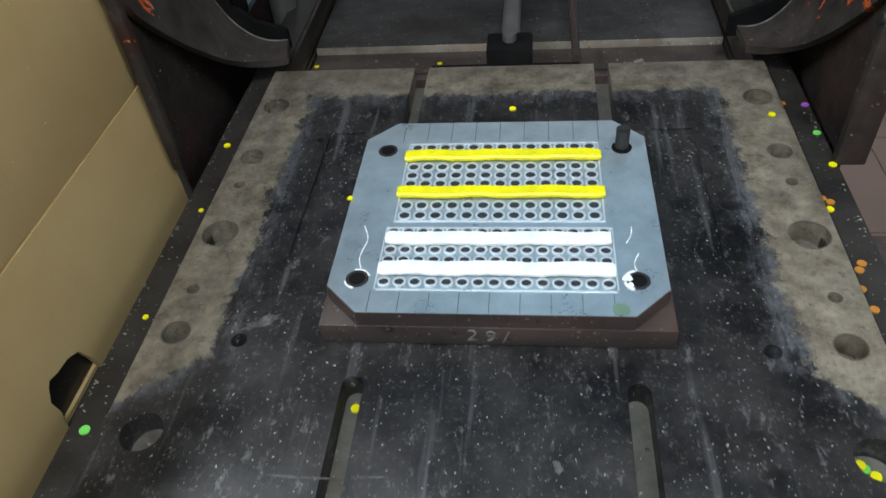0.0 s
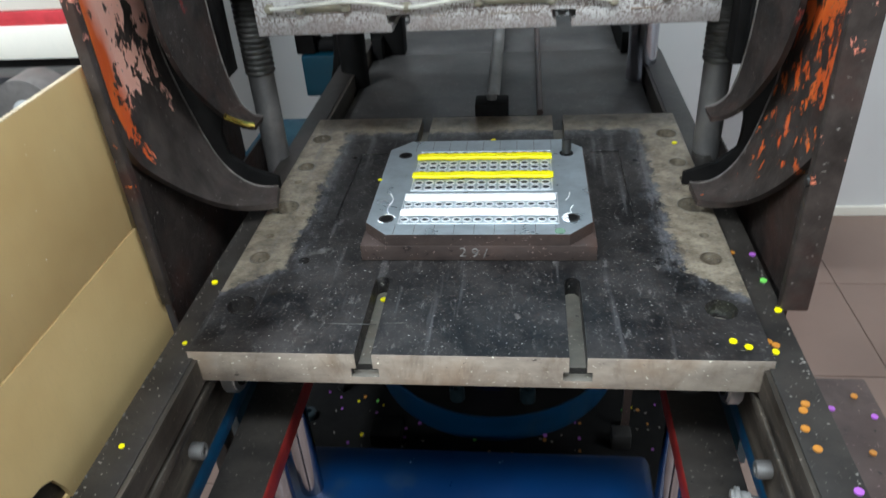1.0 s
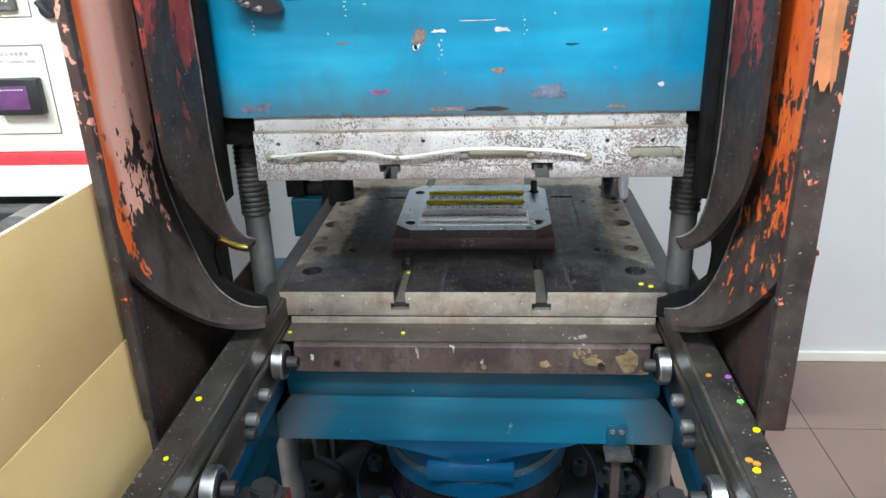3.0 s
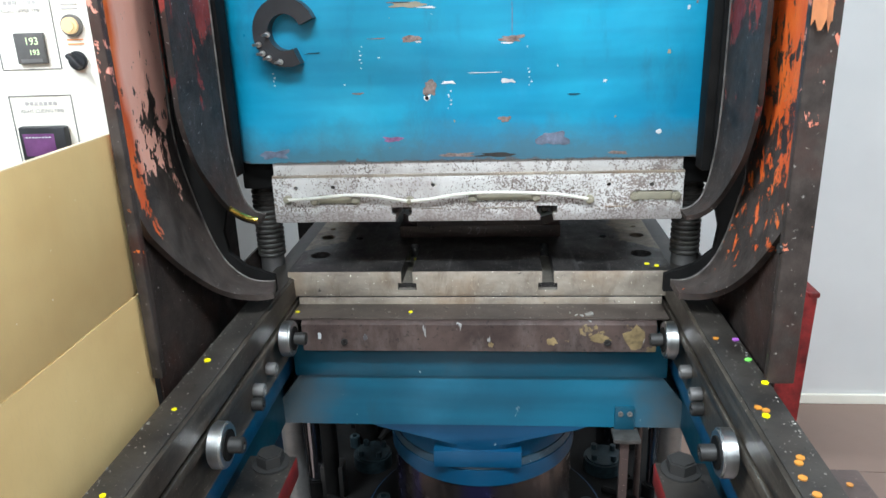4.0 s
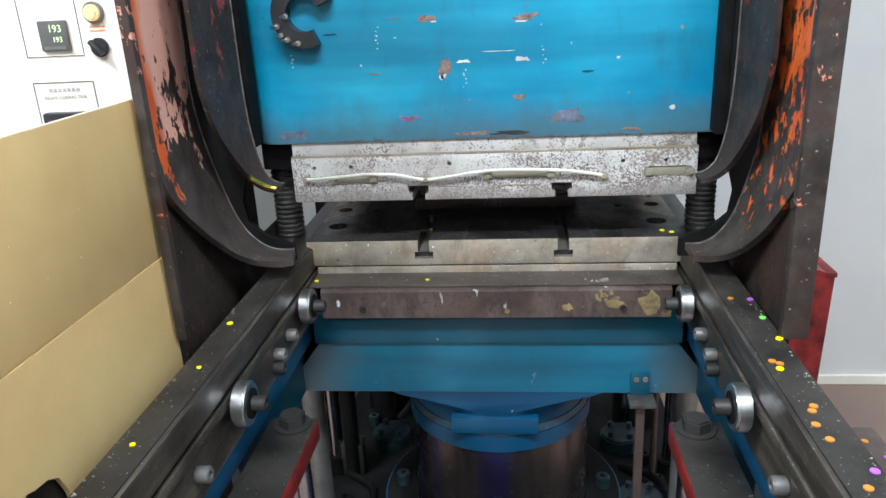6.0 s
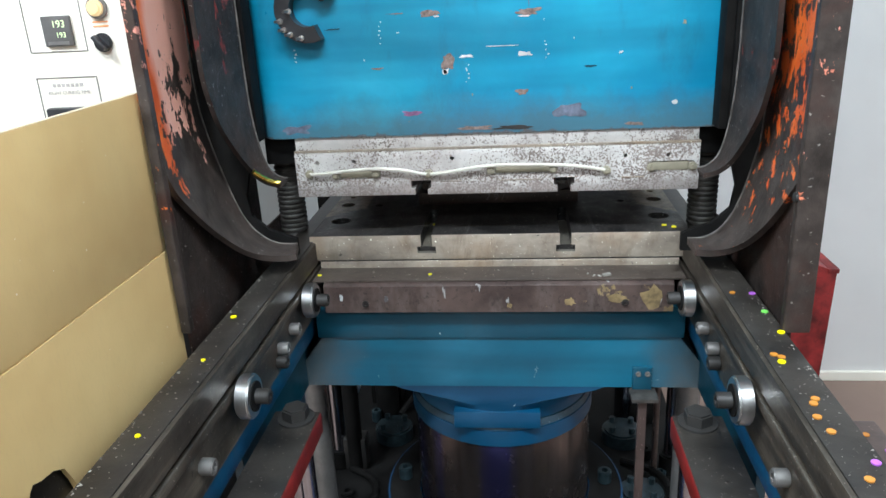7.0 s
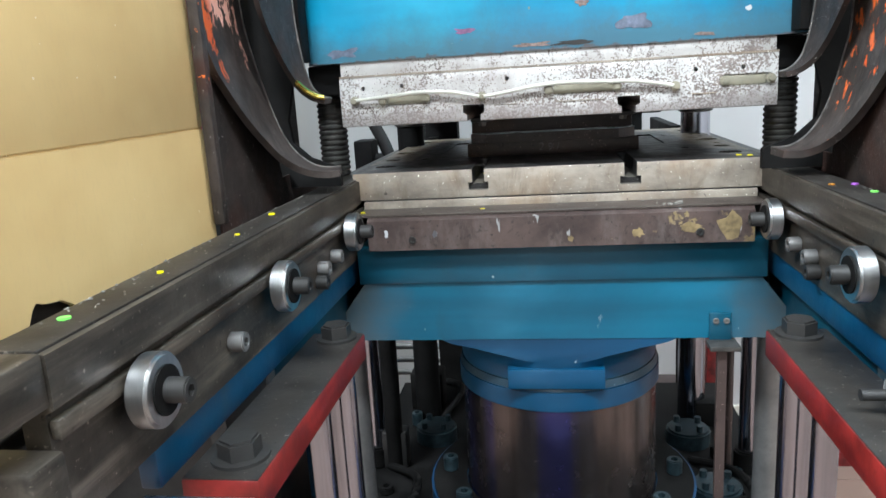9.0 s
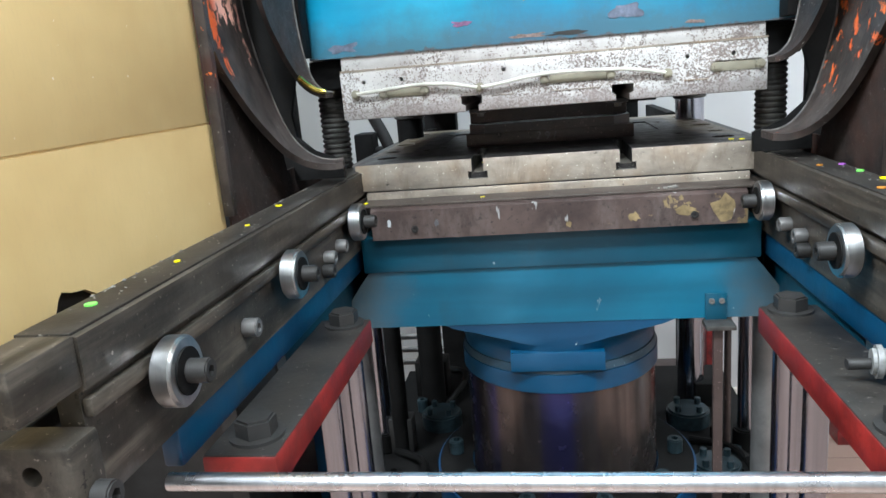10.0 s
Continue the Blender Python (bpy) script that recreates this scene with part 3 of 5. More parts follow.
def build_upper_plate():
    # the plate's own space starts at its lower front edge
    body = part("plate_body", box(bmesh.new(), PX0, PX1, 0, 0.52, 0, 0.064, 0.002), WHITE_PLATE, plate)
    body.data.transform(Matrix.Translation((0, -0.016, 0.192)))
    body.location = (0, 0.016, -0.192)
    cuts = []
    for x in (-0.1, 0.098):
        bm = bmesh.new()
        prism(bm, [(x - 0.009, 0.18), (x + 0.009, 0.18), (x + 0.009, 0.2), (x + 0.014, 0.203), (x + 0.014, 0.213), (x - 0.014, 0.213), (x - 0.014, 0.203), (x - 0.009, 0.2)], "y", -0.05, 0.2)
        cuts.append(bm)
    for x0, x1, z in ((-0.222, -0.156, 0.0325), (-0.008, 0.087, 0.0345), (0.208, 0.272, 0.033)):
        bm = bmesh.new()
        pts = []
        for cx, a in ((x1 - 0.007, -90), (x0 + 0.007, 90)):
            pts += [(cx + 0.0075 * math.cos(radians(a + 22.5 * k)), z + 0.192 + 0.0075 * math.sin(radians(a + 22.5 * k))) for k in range(9)]
        prism(bm, pts, "y", -0.03, -0.0125)
        cuts.append(bm)
    for x, z in ((-0.245, 0.0495), (-0.193, 0.05), (0.04 - 0.095, 0.0515), (0.179, 0.049), (0.235, 0.0485)):
        cuts.append(rod(bmesh.new(), (x, -0.03, z + 0.192), (x, -0.004, z + 0.192), 0.003, 12))
    carve(body, cuts)
    strip = part("top_strip", box(bmesh.new(), -0.276, 0.275, -0.01, 0.484, 0.2565, 0.2765, 0.001), WHITE_PLATE, plate)
    strip.location = (0, 0.016, -0.192)
    part("upper_lip", box(bmesh.new(), -0.277, 0.277, 0.0, 0.1, 0.064, 0.0665), EDGE_STEEL, plate)
    for x0, x1, z in ((-0.214, -0.164, 0.0325), (0.004, 0.078, 0.0345), (0.216, 0.263, 0.033)):
        part("heater_cover", box(bmesh.new(), x0, x1, 0.0015, 0.006, z - 0.006, z + 0.006, 0.001), BEIGE, plate, "beige heater terminal cover")
    line = smooth_line([(-0.257, -0.006, 0.0345), (-0.235, -0.008, 0.036), (-0.205, -0.008, 0.0385), (-0.17, -0.008, 0.041), (-0.13, -0.008, 0.039), (-0.105, -0.008, 0.034), (-0.088, -0.006, 0.031),
                        (-0.06, -0.008, 0.034), (-0.02, -0.008, 0.04), (0.02, -0.009, 0.0425), (0.07, -0.008, 0.041), (0.11, -0.008, 0.0385), (0.154, -0.005, 0.0305)], 5)
    part("cable", tube(bmesh.new(), line, 0.0024, 8), WIRE, plate, "cream heater cable")
    for x, z in ((-0.257, 0.034), (-0.219, 0.032), (-0.162, 0.033), (-0.088, 0.031), (-0.002, 0.034), (0.083, 0.034), (0.154, 0.03), (0.213, 0.033), (0.267, 0.033)):
        bm = bmesh.new()
        rod(bm, (x, 0.0, z), (x, -0.006, z), 0.006, 16, bevel=0.001)
        rod(bm, (x, -0.006, z), (x, -0.009, z), 0.0032, 6)
        part("terminal_screw", bm, BEIGE, plate)
    rnd = random.Random(9)
    for _ in range(4):
        x = rnd.uniform(-0.12, 0.22)
        part("seam", box(bmesh.new(), x, x + 0.03, -0.0008, 0.004, 0.0185, 0.0197), EDGE_STEEL, plate)


build_upper_plate()

upper_mould = thing("upper_mould_half", (0, 0.272, ZP + 0.192), "dark rusty upper mould half under the heating plate", "mould")


def build_upper_mould():
    part("mould_plate", box(bmesh.new(), -0.122, 0.12, -0.112, 0.112, -0.0285, -0.0005, 0.002), MOULD_SIDE, upper_mould)
    for x in (-0.1, 0.098):
        part("clamp", box(bmesh.new(), x - 0.014, x + 0.016, -0.2, -0.113, -0.007, -0.001, 0.0015), DARK, upper_mould)
        bolt("clamp_screw", (x + 0.002, -0.19, -0.007), upper_mould, 0.0055, 0.006, 6, GREY, False, (0, 0, -1))


build_upper_mould()


def build_column(x, y, r, z0, z1, thread0, thread1, smooth_mat, name, label):
    c = thing(name, (x, y, z0), label, "column", "press columns")
    part("shaft", rod(bmesh.new(), (0, 0, 0), (0, 0, z1 - z0), r * 0.86, 28), smooth_mat, c)
    bm = bmesh.new()
    n = int((thread1 - thread0) / 0.0075)
    prof = []
    for k in range(n):
        z = thread0 - z0 + k * 0.0075
        prof += [(r * 0.9, z), (r, z + 0.002), (r, z + 0.0045), (r * 0.9, z + 0.0065)]
    seg = 24
    rows = [[bm.verts.new((pr * math.cos(2 * math.pi * i / seg), pr * math.sin(2 * math.pi * i / seg), z)) for i in range(seg)] for pr, z in prof]
    for a, b in zip(rows, rows[1:]):
        for i in range(seg):
            bm.faces.new((a[i], a[(i + 1) % seg], b[(i + 1) % seg], b[i]))
    part("thread", bm, THREAD, c)
    return c


for sx in (-1, 1):
    build_column(sx * 0.308 - 0.006, 0.06, 0.021, 0.3, ZP + 0.27, ZP + 0.12, ZP + 0.245, GREY, "threaded_column", "grey steel column with coarse dark thread")
rear_r = build_column(0.262, 0.43, 0.03, 0.3, ZP + 0.27, ZP + 0.165, ZP + 0.2, CHROME, "chrome_column", "thick chromed press column with threaded top")
rear_l = build_column(-0.27, 0.43, 0.03, 0.3, ZP + 0.27, ZP + 0.165, ZP + 0.2, BLACK, "black_column", "dark greasy press column")

# ---- base of the press ----
base = thing("press_pedestal", (0, 0.115, 0), "blue and greasy black base of a hydraulic press with bolted flange", "press base")
FZ = ZP - 0.395


def build_base():
    part("base_plate", box(bmesh.new(), -0.36, 0.36, -0.36, 0.5, FZ - 0.1, FZ - 0.05, 0.004), BLACK, base)
    part("base_beam", box(bmesh.new(), -0.29, 0.22, -0.42, -0.31, FZ - 0.12, FZ + 0.055, 0.012), SHADED_BLUE, base, "blue painted front beam")
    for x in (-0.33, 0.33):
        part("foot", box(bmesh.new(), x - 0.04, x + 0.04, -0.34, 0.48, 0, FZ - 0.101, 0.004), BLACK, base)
    # the flange's blue includes the shade of what hangs over it
    part("cylinder_flange", ring(bmesh.new(), (0, 0.012, FZ - 0.05), 0.153, 0.213, 0, 0.05, 72), FLANGE_SHADED, base, "blue flange ring of the ram cylinder")
    part("flange_face", ring(bmesh.new(), (0, 0.012, FZ), 0.154, 0.2095, 0.0, 0.0025, 72), BLACK, base)
    for k in range(10):
        a = 2 * math.pi * k / 10
        bolt("flange_bolt", (0.182 * math.cos(a), 0.012 + 0.182 * math.sin(a), FZ + 0.0025), base, 0.0125, 0.024, 20, OILY_BOLT, True)
    for x, y in ((0.24, 0.22), (-0.24, 0.22), (0.25, 0.02)):
        part("side_cylinder", rod(bmesh.new(), (x, y, FZ - 0.09), (x, y, FZ - 0.02), 0.04, 28, bevel=0.004), OILY_BOLT, base, "short oily cylinder cap")
        for k in range(4):
            bolt("cap_bolt", (x + 0.027 * math.cos(k * 1.57 + 0.7), y + 0.027 * math.sin(k * 1.57 + 0.7), FZ - 0.02), base, 0.006, 0.012, 12, OILY_BOLT)

    rnd = random.Random(12)
    for x, y in ((0.285, 0.0), (0.3, 0.1), (0.33, 0.12), (0.28, 0.16), (-0.25, -0.06), (-0.3, 0.02), (-0.245, 0.2), (-0.29, 0.28), (0.26, 0.4), (-0.2, 0.42), (0.17, 0.42), (0.31, -0.12), (-0.31, -0.16)):
        bolt("base_bolt", (x, y, FZ - 0.05), base, rnd.uniform(0.009, 0.014), rnd.uniform(0.012, 0.03), 16, OILY_BOLT if rnd.random() < 0.5 else BLACK, True)
    for x, y, w, h in ((0.29, 0.3, 0.05, 0.05), (-0.3, 0.12, 0.045, 0.07), (0.2, -0.2, 0.03, 0.03), (-0.17, -0.2, 0.05, 0.025), (-0.28, 0.38, 0.07, 0.08)):
        part("base_block", box(bmesh.new(), x - w / 2, x + w / 2, y - w * 0.4, y + w * 0.4, FZ - 0.0505, FZ - 0.05 + h, 0.003), DARK if w < 0.05 else BLACK, base)
    for k, (x, y) in enumerate(((-0.27, -0.1), (0.27, -0.06), (-0.24, 0.3))):
        pts = [(x, y, FZ - 0.045), (x + 0.03, y + 0.05, FZ - 0.02), (x + 0.02, y + 0.14, FZ - 0.03), (x - 0.04, y + 0.2, FZ - 0.044)]
        part("oil_line", tube(bmesh.new(), smooth_line(pts, 5), 0.007, 10), BLACK, base)


build_base()

# ---- the bed with its side frames and rails: it goes up when the press closes ----
bed = thing("press_bed", (0, 0, ZP), "rising press bed with worn orange side frames and greasy rails", "press bed")
RISING.append(bed)
CX = -0.0125                    # the side frames' middle


def swept_cheek(side, rows, rear, front_mid, rear_mid, thick, material, name, label):
    """A bent plate whose front edge draws back towards its tip. Rows: height, half-width in front, y in front, half-width behind."""
    a = smooth_line([(hf, yf, z) for z, hf, yf, hr in rows], 6)
    b = smooth_line([(hr, rear, z) for z, hf, yf, hr in rows], 6)

    def outward(line):
        out = []
        for i, p in enumerate(line):
            d = line[min(i + 1, len(line) - 1)] - line[max(i - 1, 0)]
            across = Vector((-d.z, 0, d.x)).normalized()
            out.append(p + across * thick)
        return out

    bm = bmesh.new()
    secs = []
    for pf, pr, qr, qf in zip(a, b, outward(b), outward(a)):
        secs.append([bm.verts.new((mid + side * p.x, p.y, p.z)) for p, mid in ((pf, front_mid), (pr, rear_mid), (qr, rear_mid), (qf, front_mid))])
    for u, v in zip(secs, secs[1:]):
        for k in range(4):
            bm.faces.new((u[k], u[(k + 1) % 4], v[(k + 1) % 4], v[k]))
    bm.faces.new(secs[0]), bm.faces.new(secs[-1])
    bmesh.ops.recalc_face_normals(bm, faces=bm.faces)
    plate = part(name, bm, material, bed, label)
    # thin bright tube: bare edge steel and the highlight running along it
    edge = [(rear_mid + side * (p.x - 0.0004), p.y - 0.0006, p.z) for p in b if p.z < 0.55]
    part("edge_highlight", tube(bmesh.new(), edge, 0.0013, 6), BRIGHT_EDGE, plate, "bare steel edge with its highlight as a bright line")
    return plate


FRONT = [(1.1, 0.325, -0.289, 0.352), (0.5, 0.325, -0.289, 0.353), (0.3, 0.325, -0.289, 0.354), (0.24, 0.325, -0.289, 0.3545), (0.195, 0.3245, -0.288, 0.351), (0.15, 0.3225, -0.272, 0.342), (0.12, 0.318, -0.25, 0.334),
         (0.09, 0.3125, -0.222, 0.3255), (0.065, 0.305, -0.197, 0.316), (0.045, 0.297, -0.175, 0.304), (0.03, 0.285, -0.155, 0.288), (0.0225, 0.27, -0.142, 0.272), (0.0205, 0.255, -0.136, 0.256), (0.0215, 0.243, -0.133, 0.244)]
FRONT_OTHER = FRONT[:5] + [(0.15, 0.324, -0.272, 0.349), (0.12, 0.321, -0.25, 0.343), (0.09, 0.318, -0.222, 0.336), (0.065, 0.313, -0.197, 0.328), (0.045, 0.306, -0.175, 0.318),
                           (0.03, 0.296, -0.155, 0.305), (0.0225, 0.285, -0.142, 0.292), (0.0205, 0.274, -0.137, 0.281), (0.021, 0.262, -0.134, 0.27)]
REAR = [(1.1, 0.3105, -0.185, 0.3105), (0.5, 0.3105, -0.185, 0.3105), (0.3, 0.3105, -0.185, 0.3105), (0.25, 0.3105, -0.183, 0.3105), (0.2, 0.309, -0.165, 0.309), (0.165, 0.3055, -0.14, 0.3055), (0.14, 0.301, -0.12, 0.301),
        (0.122, 0.295, -0.105, 0.295), (0.112, 0.287, -0.097, 0.287), (0.107, 0.279, -0.092, 0.279), (0.105, 0.27, -0.09, 0.27)]


def build_bed():
    for side in (-1, 1):
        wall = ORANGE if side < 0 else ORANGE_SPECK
        x0, x1 = sorted((CX + side * 0.331, CX + side * 0.3335))
        outline = [(-0.274, -0.13), (-0.274, 0.4), (-0.262, 0.3), (-0.252, 0.24), (-0.242, 0.195), (-0.218, 0.15), (-0.158, 0.12), (-0.125, 0.095), (-0.1, 0.06), (-0.085, 0.01), (0.11, 0.01), (0.11, -0.13)]
        part("side_plate", prism(bmesh.new(), outline, "x", x0, x1), DARK_RED, bed)
        x0, x1 = sorted((CX + side * 0.372, CX + side * 0.38))
        part("outer_shell", box(bmesh.new(), x0, x1, -0.075, 0.11, -0.1, 1.1, 0.001), DARK_RED, bed)
        # added black sheet that keeps the gap behind the cheeks dark
        web = [(0.311, 1.1), (0.311, 0.16), (0.316, 0.12), (0.326, 0.08), (0.322, 0.05), (0.3, 0.03), (0.262, 0.016), (0.262, -0.008), (0.384, -0.008), (0.384, 1.1)]
        part("dark_gap_filler", prism(bmesh.new(), [(CX + side * h, v) for h, v in web], "y", -0.058, -0.05), BLACK, bed)
        x0, x1 = sorted((CX + side * 0.301, CX + side * 0.33))
        part("frame_liner", box(bmesh.new(), x0, x1, -0.0495, -0.0165, 0.152, 1.1, 0.001), BLACK, bed)
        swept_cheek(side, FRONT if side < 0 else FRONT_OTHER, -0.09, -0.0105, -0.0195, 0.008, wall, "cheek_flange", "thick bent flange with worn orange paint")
        swept_cheek(side, REAR, -0.06, -0.0065, -0.0065, 0.006, INNER_RED, "inner_cheek", "dark red curved inner plate")
        x0, x1 = sorted((CX + side * 0.3145, CX + side * (0.3262 if side < 0 else 0.3415)))
        part("front_edge_strip", box(bmesh.new(), x0, x1, -0.302, -0.2905, -0.01, 1.1, 0.002), EDGE_CHIPS, bed, "orange paint worn off along the edge")
        if side > 0:
            bolt("frame_bolt", (CX + 0.3165, -0.296, 0.132), bed, 0.0055, 0.004, 12, DARK, False, (-1, 0, 0))
        # rail
        s = side
        prof = [(0.272, -0.116), (0.272, -0.045), (0.266, -0.042), (0.266, -0.011), (0.278, -0.009), (0.304, -0.011), (0.304, -0.024), (0.287, -0.024), (0.287, -0.116)]
        bm = bmesh.new()
        prism(bm, [(s * x, z) for x, z in prof], "y", -0.66, 0.62)
        rail = part("rail", bm, RAIL, bed, "greasy steel slide rail")
        bm = bmesh.new()
        box(bm, min(s * 0.27, s * 0.305), max(s * 0.27, s * 0.305), -0.66, 0.5, -0.0105, -0.0085, 0.0006)
        part("rail_top", bm, RAIL_TOP, rail)
        part("rail_nose", box(bmesh.new(), min(s * 0.267, s * 0.303), max(s * 0.267, s * 0.303), -0.715, -0.6605, -0.04, -0.009, 0.002), RAIL, rail)
        bm = bmesh.new()
        box(bm, min(s * 0.2715, s * 0.2645), max(s * 0.2715, s * 0.2645), -0.66, 0.2, -0.06, -0.048, 0.002)
        part("rail_lip", bm, RAIL, rail)
        bm = bmesh.new()
        box(bm, min(s * 0.276, s * 0.292), max(s * 0.276, s * 0.292), -0.56, 0.2, -0.15, -0.1165, 0.003)
        part("rail_support", bm, BLUE_HEAD, bed, "grimy blue bar under the rail, shade in its colour")
        part("side_channel", box(bmesh.new(), min(s * 0.293, s * 0.305), max(s * 0.293, s * 0.305), -0.3, 0.3, -0.235, -0.118, 0.002), BLUE_GRIME_SHADED, bed, "blue side channel under the rail")
        for y in (-0.088, -0.342, -0.583):
            bm = bmesh.new()
            rod(bm, (s * 0.247, y, -0.064), (s * 0.262, y, -0.064), 0.0245, 36, bevel=0.002)
            roller = part("roller", bm, ROLLER, bed, "shiny steel track roller")
            bm = bmesh.new()
            rod(bm, (s * 0.2455, y, -0.064), (s * 0.2475, y, -0.064), 0.0165, 28)
            part("roller_seal", bm, BLACK, roller)
            bolt("axle_screw", (s * 0.246, y, -0.064), roller, 0.0085, 0.016, 20, DARK, True, (-s, 0, 0))
        for y, z in ((-0.138, -0.084), (-0.435, -0.086), (-0.2, -0.1), (-0.19, -0.086)):
            bolt("rail_bolt", (s * 0.272, y, z), bed, 0.0085, 0.014, 20, GREY if y != -0.2 else DARK, True, (-s, 0, 0))
        # red bar on its two lifting rods
        x0, x1 = sorted((s * 0.211, s * 0.27))
        bar = part("lifting_bar", box(bmesh.new(), x0, x1, -0.545, -0.236, -0.178, -0.15, 0.002), RED, bed, "red painted bar, worn grey on top")
        part("bar_top", box(bmesh.new(), x0 + 0.001, x1 - 0.001, -0.544, -0.237, -0.151, -0.1492, 0.0005), RAIL_TOP, bar)
        for y in (-0.253, -0.512):
            bolt("hex_bolt", (s * 0.238, y, -0.1492), bar, 0.0165, 0.017, 6, DARK)
        for y in (-0.272, -0.352):
            part("lifting_rod", rod(bmesh.new(), (s * 0.232, y, -0.62), (s * 0.232, y, -0.178), 0.0115 if y < -0.3 else 0.0155, 28), CHROME, bed, "chromed lifting rod")
        blk = part("end_block", box(bmesh.new(), min(s * 0.262, s * 0.33), max(s * 0.262, s * 0.33), -0.69, -0.662, -0.16, -0.063, 0.003), RAIL, bed)
        carve(blk, [rod(bmesh.new(), (s * 0.287, -0.7, -0.08), (s * 0.287, -0.65, -0.08), 0.006, 16)])
        bolt("block_screw", (s * 0.262, -0.675, -0.1), blk, 0.009, 0.012, 16, DARK, True, (-s, 0, 0))
    thing_part_fitting()
    line = smooth_line([(-0.0065 - 0.2975, -0.1105, 0.127), (-0.0065 - 0.2885, -0.1, 0.1155), (-0.0065 - 0.279, -0.0945, 0.109), (-0.0065 - 0.27, -0.0925, 0.107)], 5)
    part("brass_guard", tube(bmesh.new(), line, 0.0035, 8), GOLD, bed, "brass coloured guard on the lip")
    bm = bmesh.new()
    cols = []
    for k in range(9):
        zz = 0.335 + 0.045 * k
        bend = 0.012 * math.exp(-k * 0.6)
        cols.append([bm.verts.new((0.301 + 0.0022 * i - 0.001 * k * 0.2, -0.3035 - bend * (1 - abs(i - 4) / 5), zz + (0.006 * math.sin(i * 1.9) if k == 0 else 0))) for i in range(9)])
    for a, b in zip(cols, cols[1:]):
        for i in range(8):
            bm.faces.new((a[i], a[i + 1], b[i + 1], b[i]))
    g = bmesh.ops.solidify(bm, geom=bm.faces[:], thickness=0.0008)
    part("peeling_tape", bm, TAPE, bed, "peeling strip of orange tape")
    # bed table
    part("bed_plate", box(bmesh.new(), -0.262, 0.262, 0.0, 0.6, -0.0605, -0.0395, 0.002), EDGE_STEEL, bed)
    table = [c for c in bed.children if c.name.startswith("bed_plate")][0].data
    table.materials.append(SHADED_BED)
    # faces that look up get the steel with the shadow in it
    for p in table.polygons:
        p.material_index = 1 if p.normal.z > 0.9 else 0
    bm = bmesh.new()
    prism(bm, [(-0.056, -0.098), (-0.056, -0.058), (-0.05, -0.054), (0.01, -0.0535), (0.01, -0.098)], "x", -0.245, 0.245)
    bar = part("cross_bar", bm, BAR_PAINT, bed, "brown cross bar with chipped primer")
    part("bar_cap", box(bmesh.new(), -0.262, 0.262, -0.05, 0.1, -0.0535, -0.0505, 0.0008), BAR_TOP, bar)
    rnd = random.Random(3)
    for x, z, w, h, m in ((0.105, -0.083, 0.016, 0.014, "p"), (0.215, -0.076, 0.03, 0.034, "p"), (0.02, -0.088, 0.008, 0.01, "p"), (0.17, -0.078, 0.03, 0.014, "p"), (-0.22, -0.075, 0.006, 0.014, "w"), (-0.155, -0.077, 0.006, 0.014, "b")):
        bm = bmesh.new()
        n = 14
        vs = [bm.verts.new((x + w * 0.5 * math.cos(2 * math.pi * k / n) * rnd.uniform(0.5, 1.2), -0.0565, z + h * 0.5 * math.sin(2 * math.pi * k / n) * rnd.uniform(0.5, 1.2))) for k in range(n)]
        f = bm.faces.new(vs)
        g = bmesh.ops.extrude_face_region(bm, geom=[f])
        bmesh.ops.translate(bm, verts=[v for v in g["geom"] if isinstance(v, bmesh.types.BMVert)], vec=(0, 0.002, 0))
        bmesh.ops.recalc_face_normals(bm, faces=bm.faces)
        part("primer_chip", bm, {"p": PRIMER, "w": CHALK, "b": BLUE}[m], bar, "", False)
    for x in (-0.185, 0.18):
        bolt("bar_screw", (x, -0.056, -0.084), bar, 0.005, 0.003, 16, DARK, True, (0, -1, 0))
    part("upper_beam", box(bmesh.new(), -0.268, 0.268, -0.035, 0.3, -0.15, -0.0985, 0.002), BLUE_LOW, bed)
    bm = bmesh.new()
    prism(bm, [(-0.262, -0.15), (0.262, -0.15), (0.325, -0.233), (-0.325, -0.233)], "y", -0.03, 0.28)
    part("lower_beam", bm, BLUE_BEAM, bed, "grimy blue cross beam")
    # ram head
    bm = bmesh.new()
    turned = [(0.222, -0.2335), (0.212, -0.2395), (0.19, -0.2475), (0.17, -0.258), (0.158, -0.268), (0.152, -0.283), (0.15, -0.3)]
    hoops = [[bm.verts.new((r * math.cos(math.pi * k / 36), 0.126 + r * math.sin(math.pi * k / 36), h)) for k in range(72)] for r, h in turned]
    for a, b in zip(hoops, hoops[1:]):
        for k in range(72):
            bm.faces.new((a[k], b[k], b[(k + 1) % 72], a[(k + 1) % 72]))
    bm.faces.new(hoops[0]), bm.faces.new(hoops[-1])
    bmesh.ops.recalc_face_normals(bm, faces=bm.faces)
    cut = bmesh.ops.bisect_plane(bm, geom=bm.verts[:] + bm.edges[:] + bm.faces[:], plane_co=(0, -0.029, 0), plane_no=(0, -1, 0), clear_outer=True)
    bmesh.ops.holes_fill(bm, edges=[e for e in bm.edges if e.is_boundary])
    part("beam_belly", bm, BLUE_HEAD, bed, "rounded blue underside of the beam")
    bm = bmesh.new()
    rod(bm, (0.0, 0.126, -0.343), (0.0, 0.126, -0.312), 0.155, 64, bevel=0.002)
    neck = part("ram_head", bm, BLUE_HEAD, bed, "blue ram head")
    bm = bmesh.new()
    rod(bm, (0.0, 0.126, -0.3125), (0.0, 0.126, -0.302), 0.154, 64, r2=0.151)
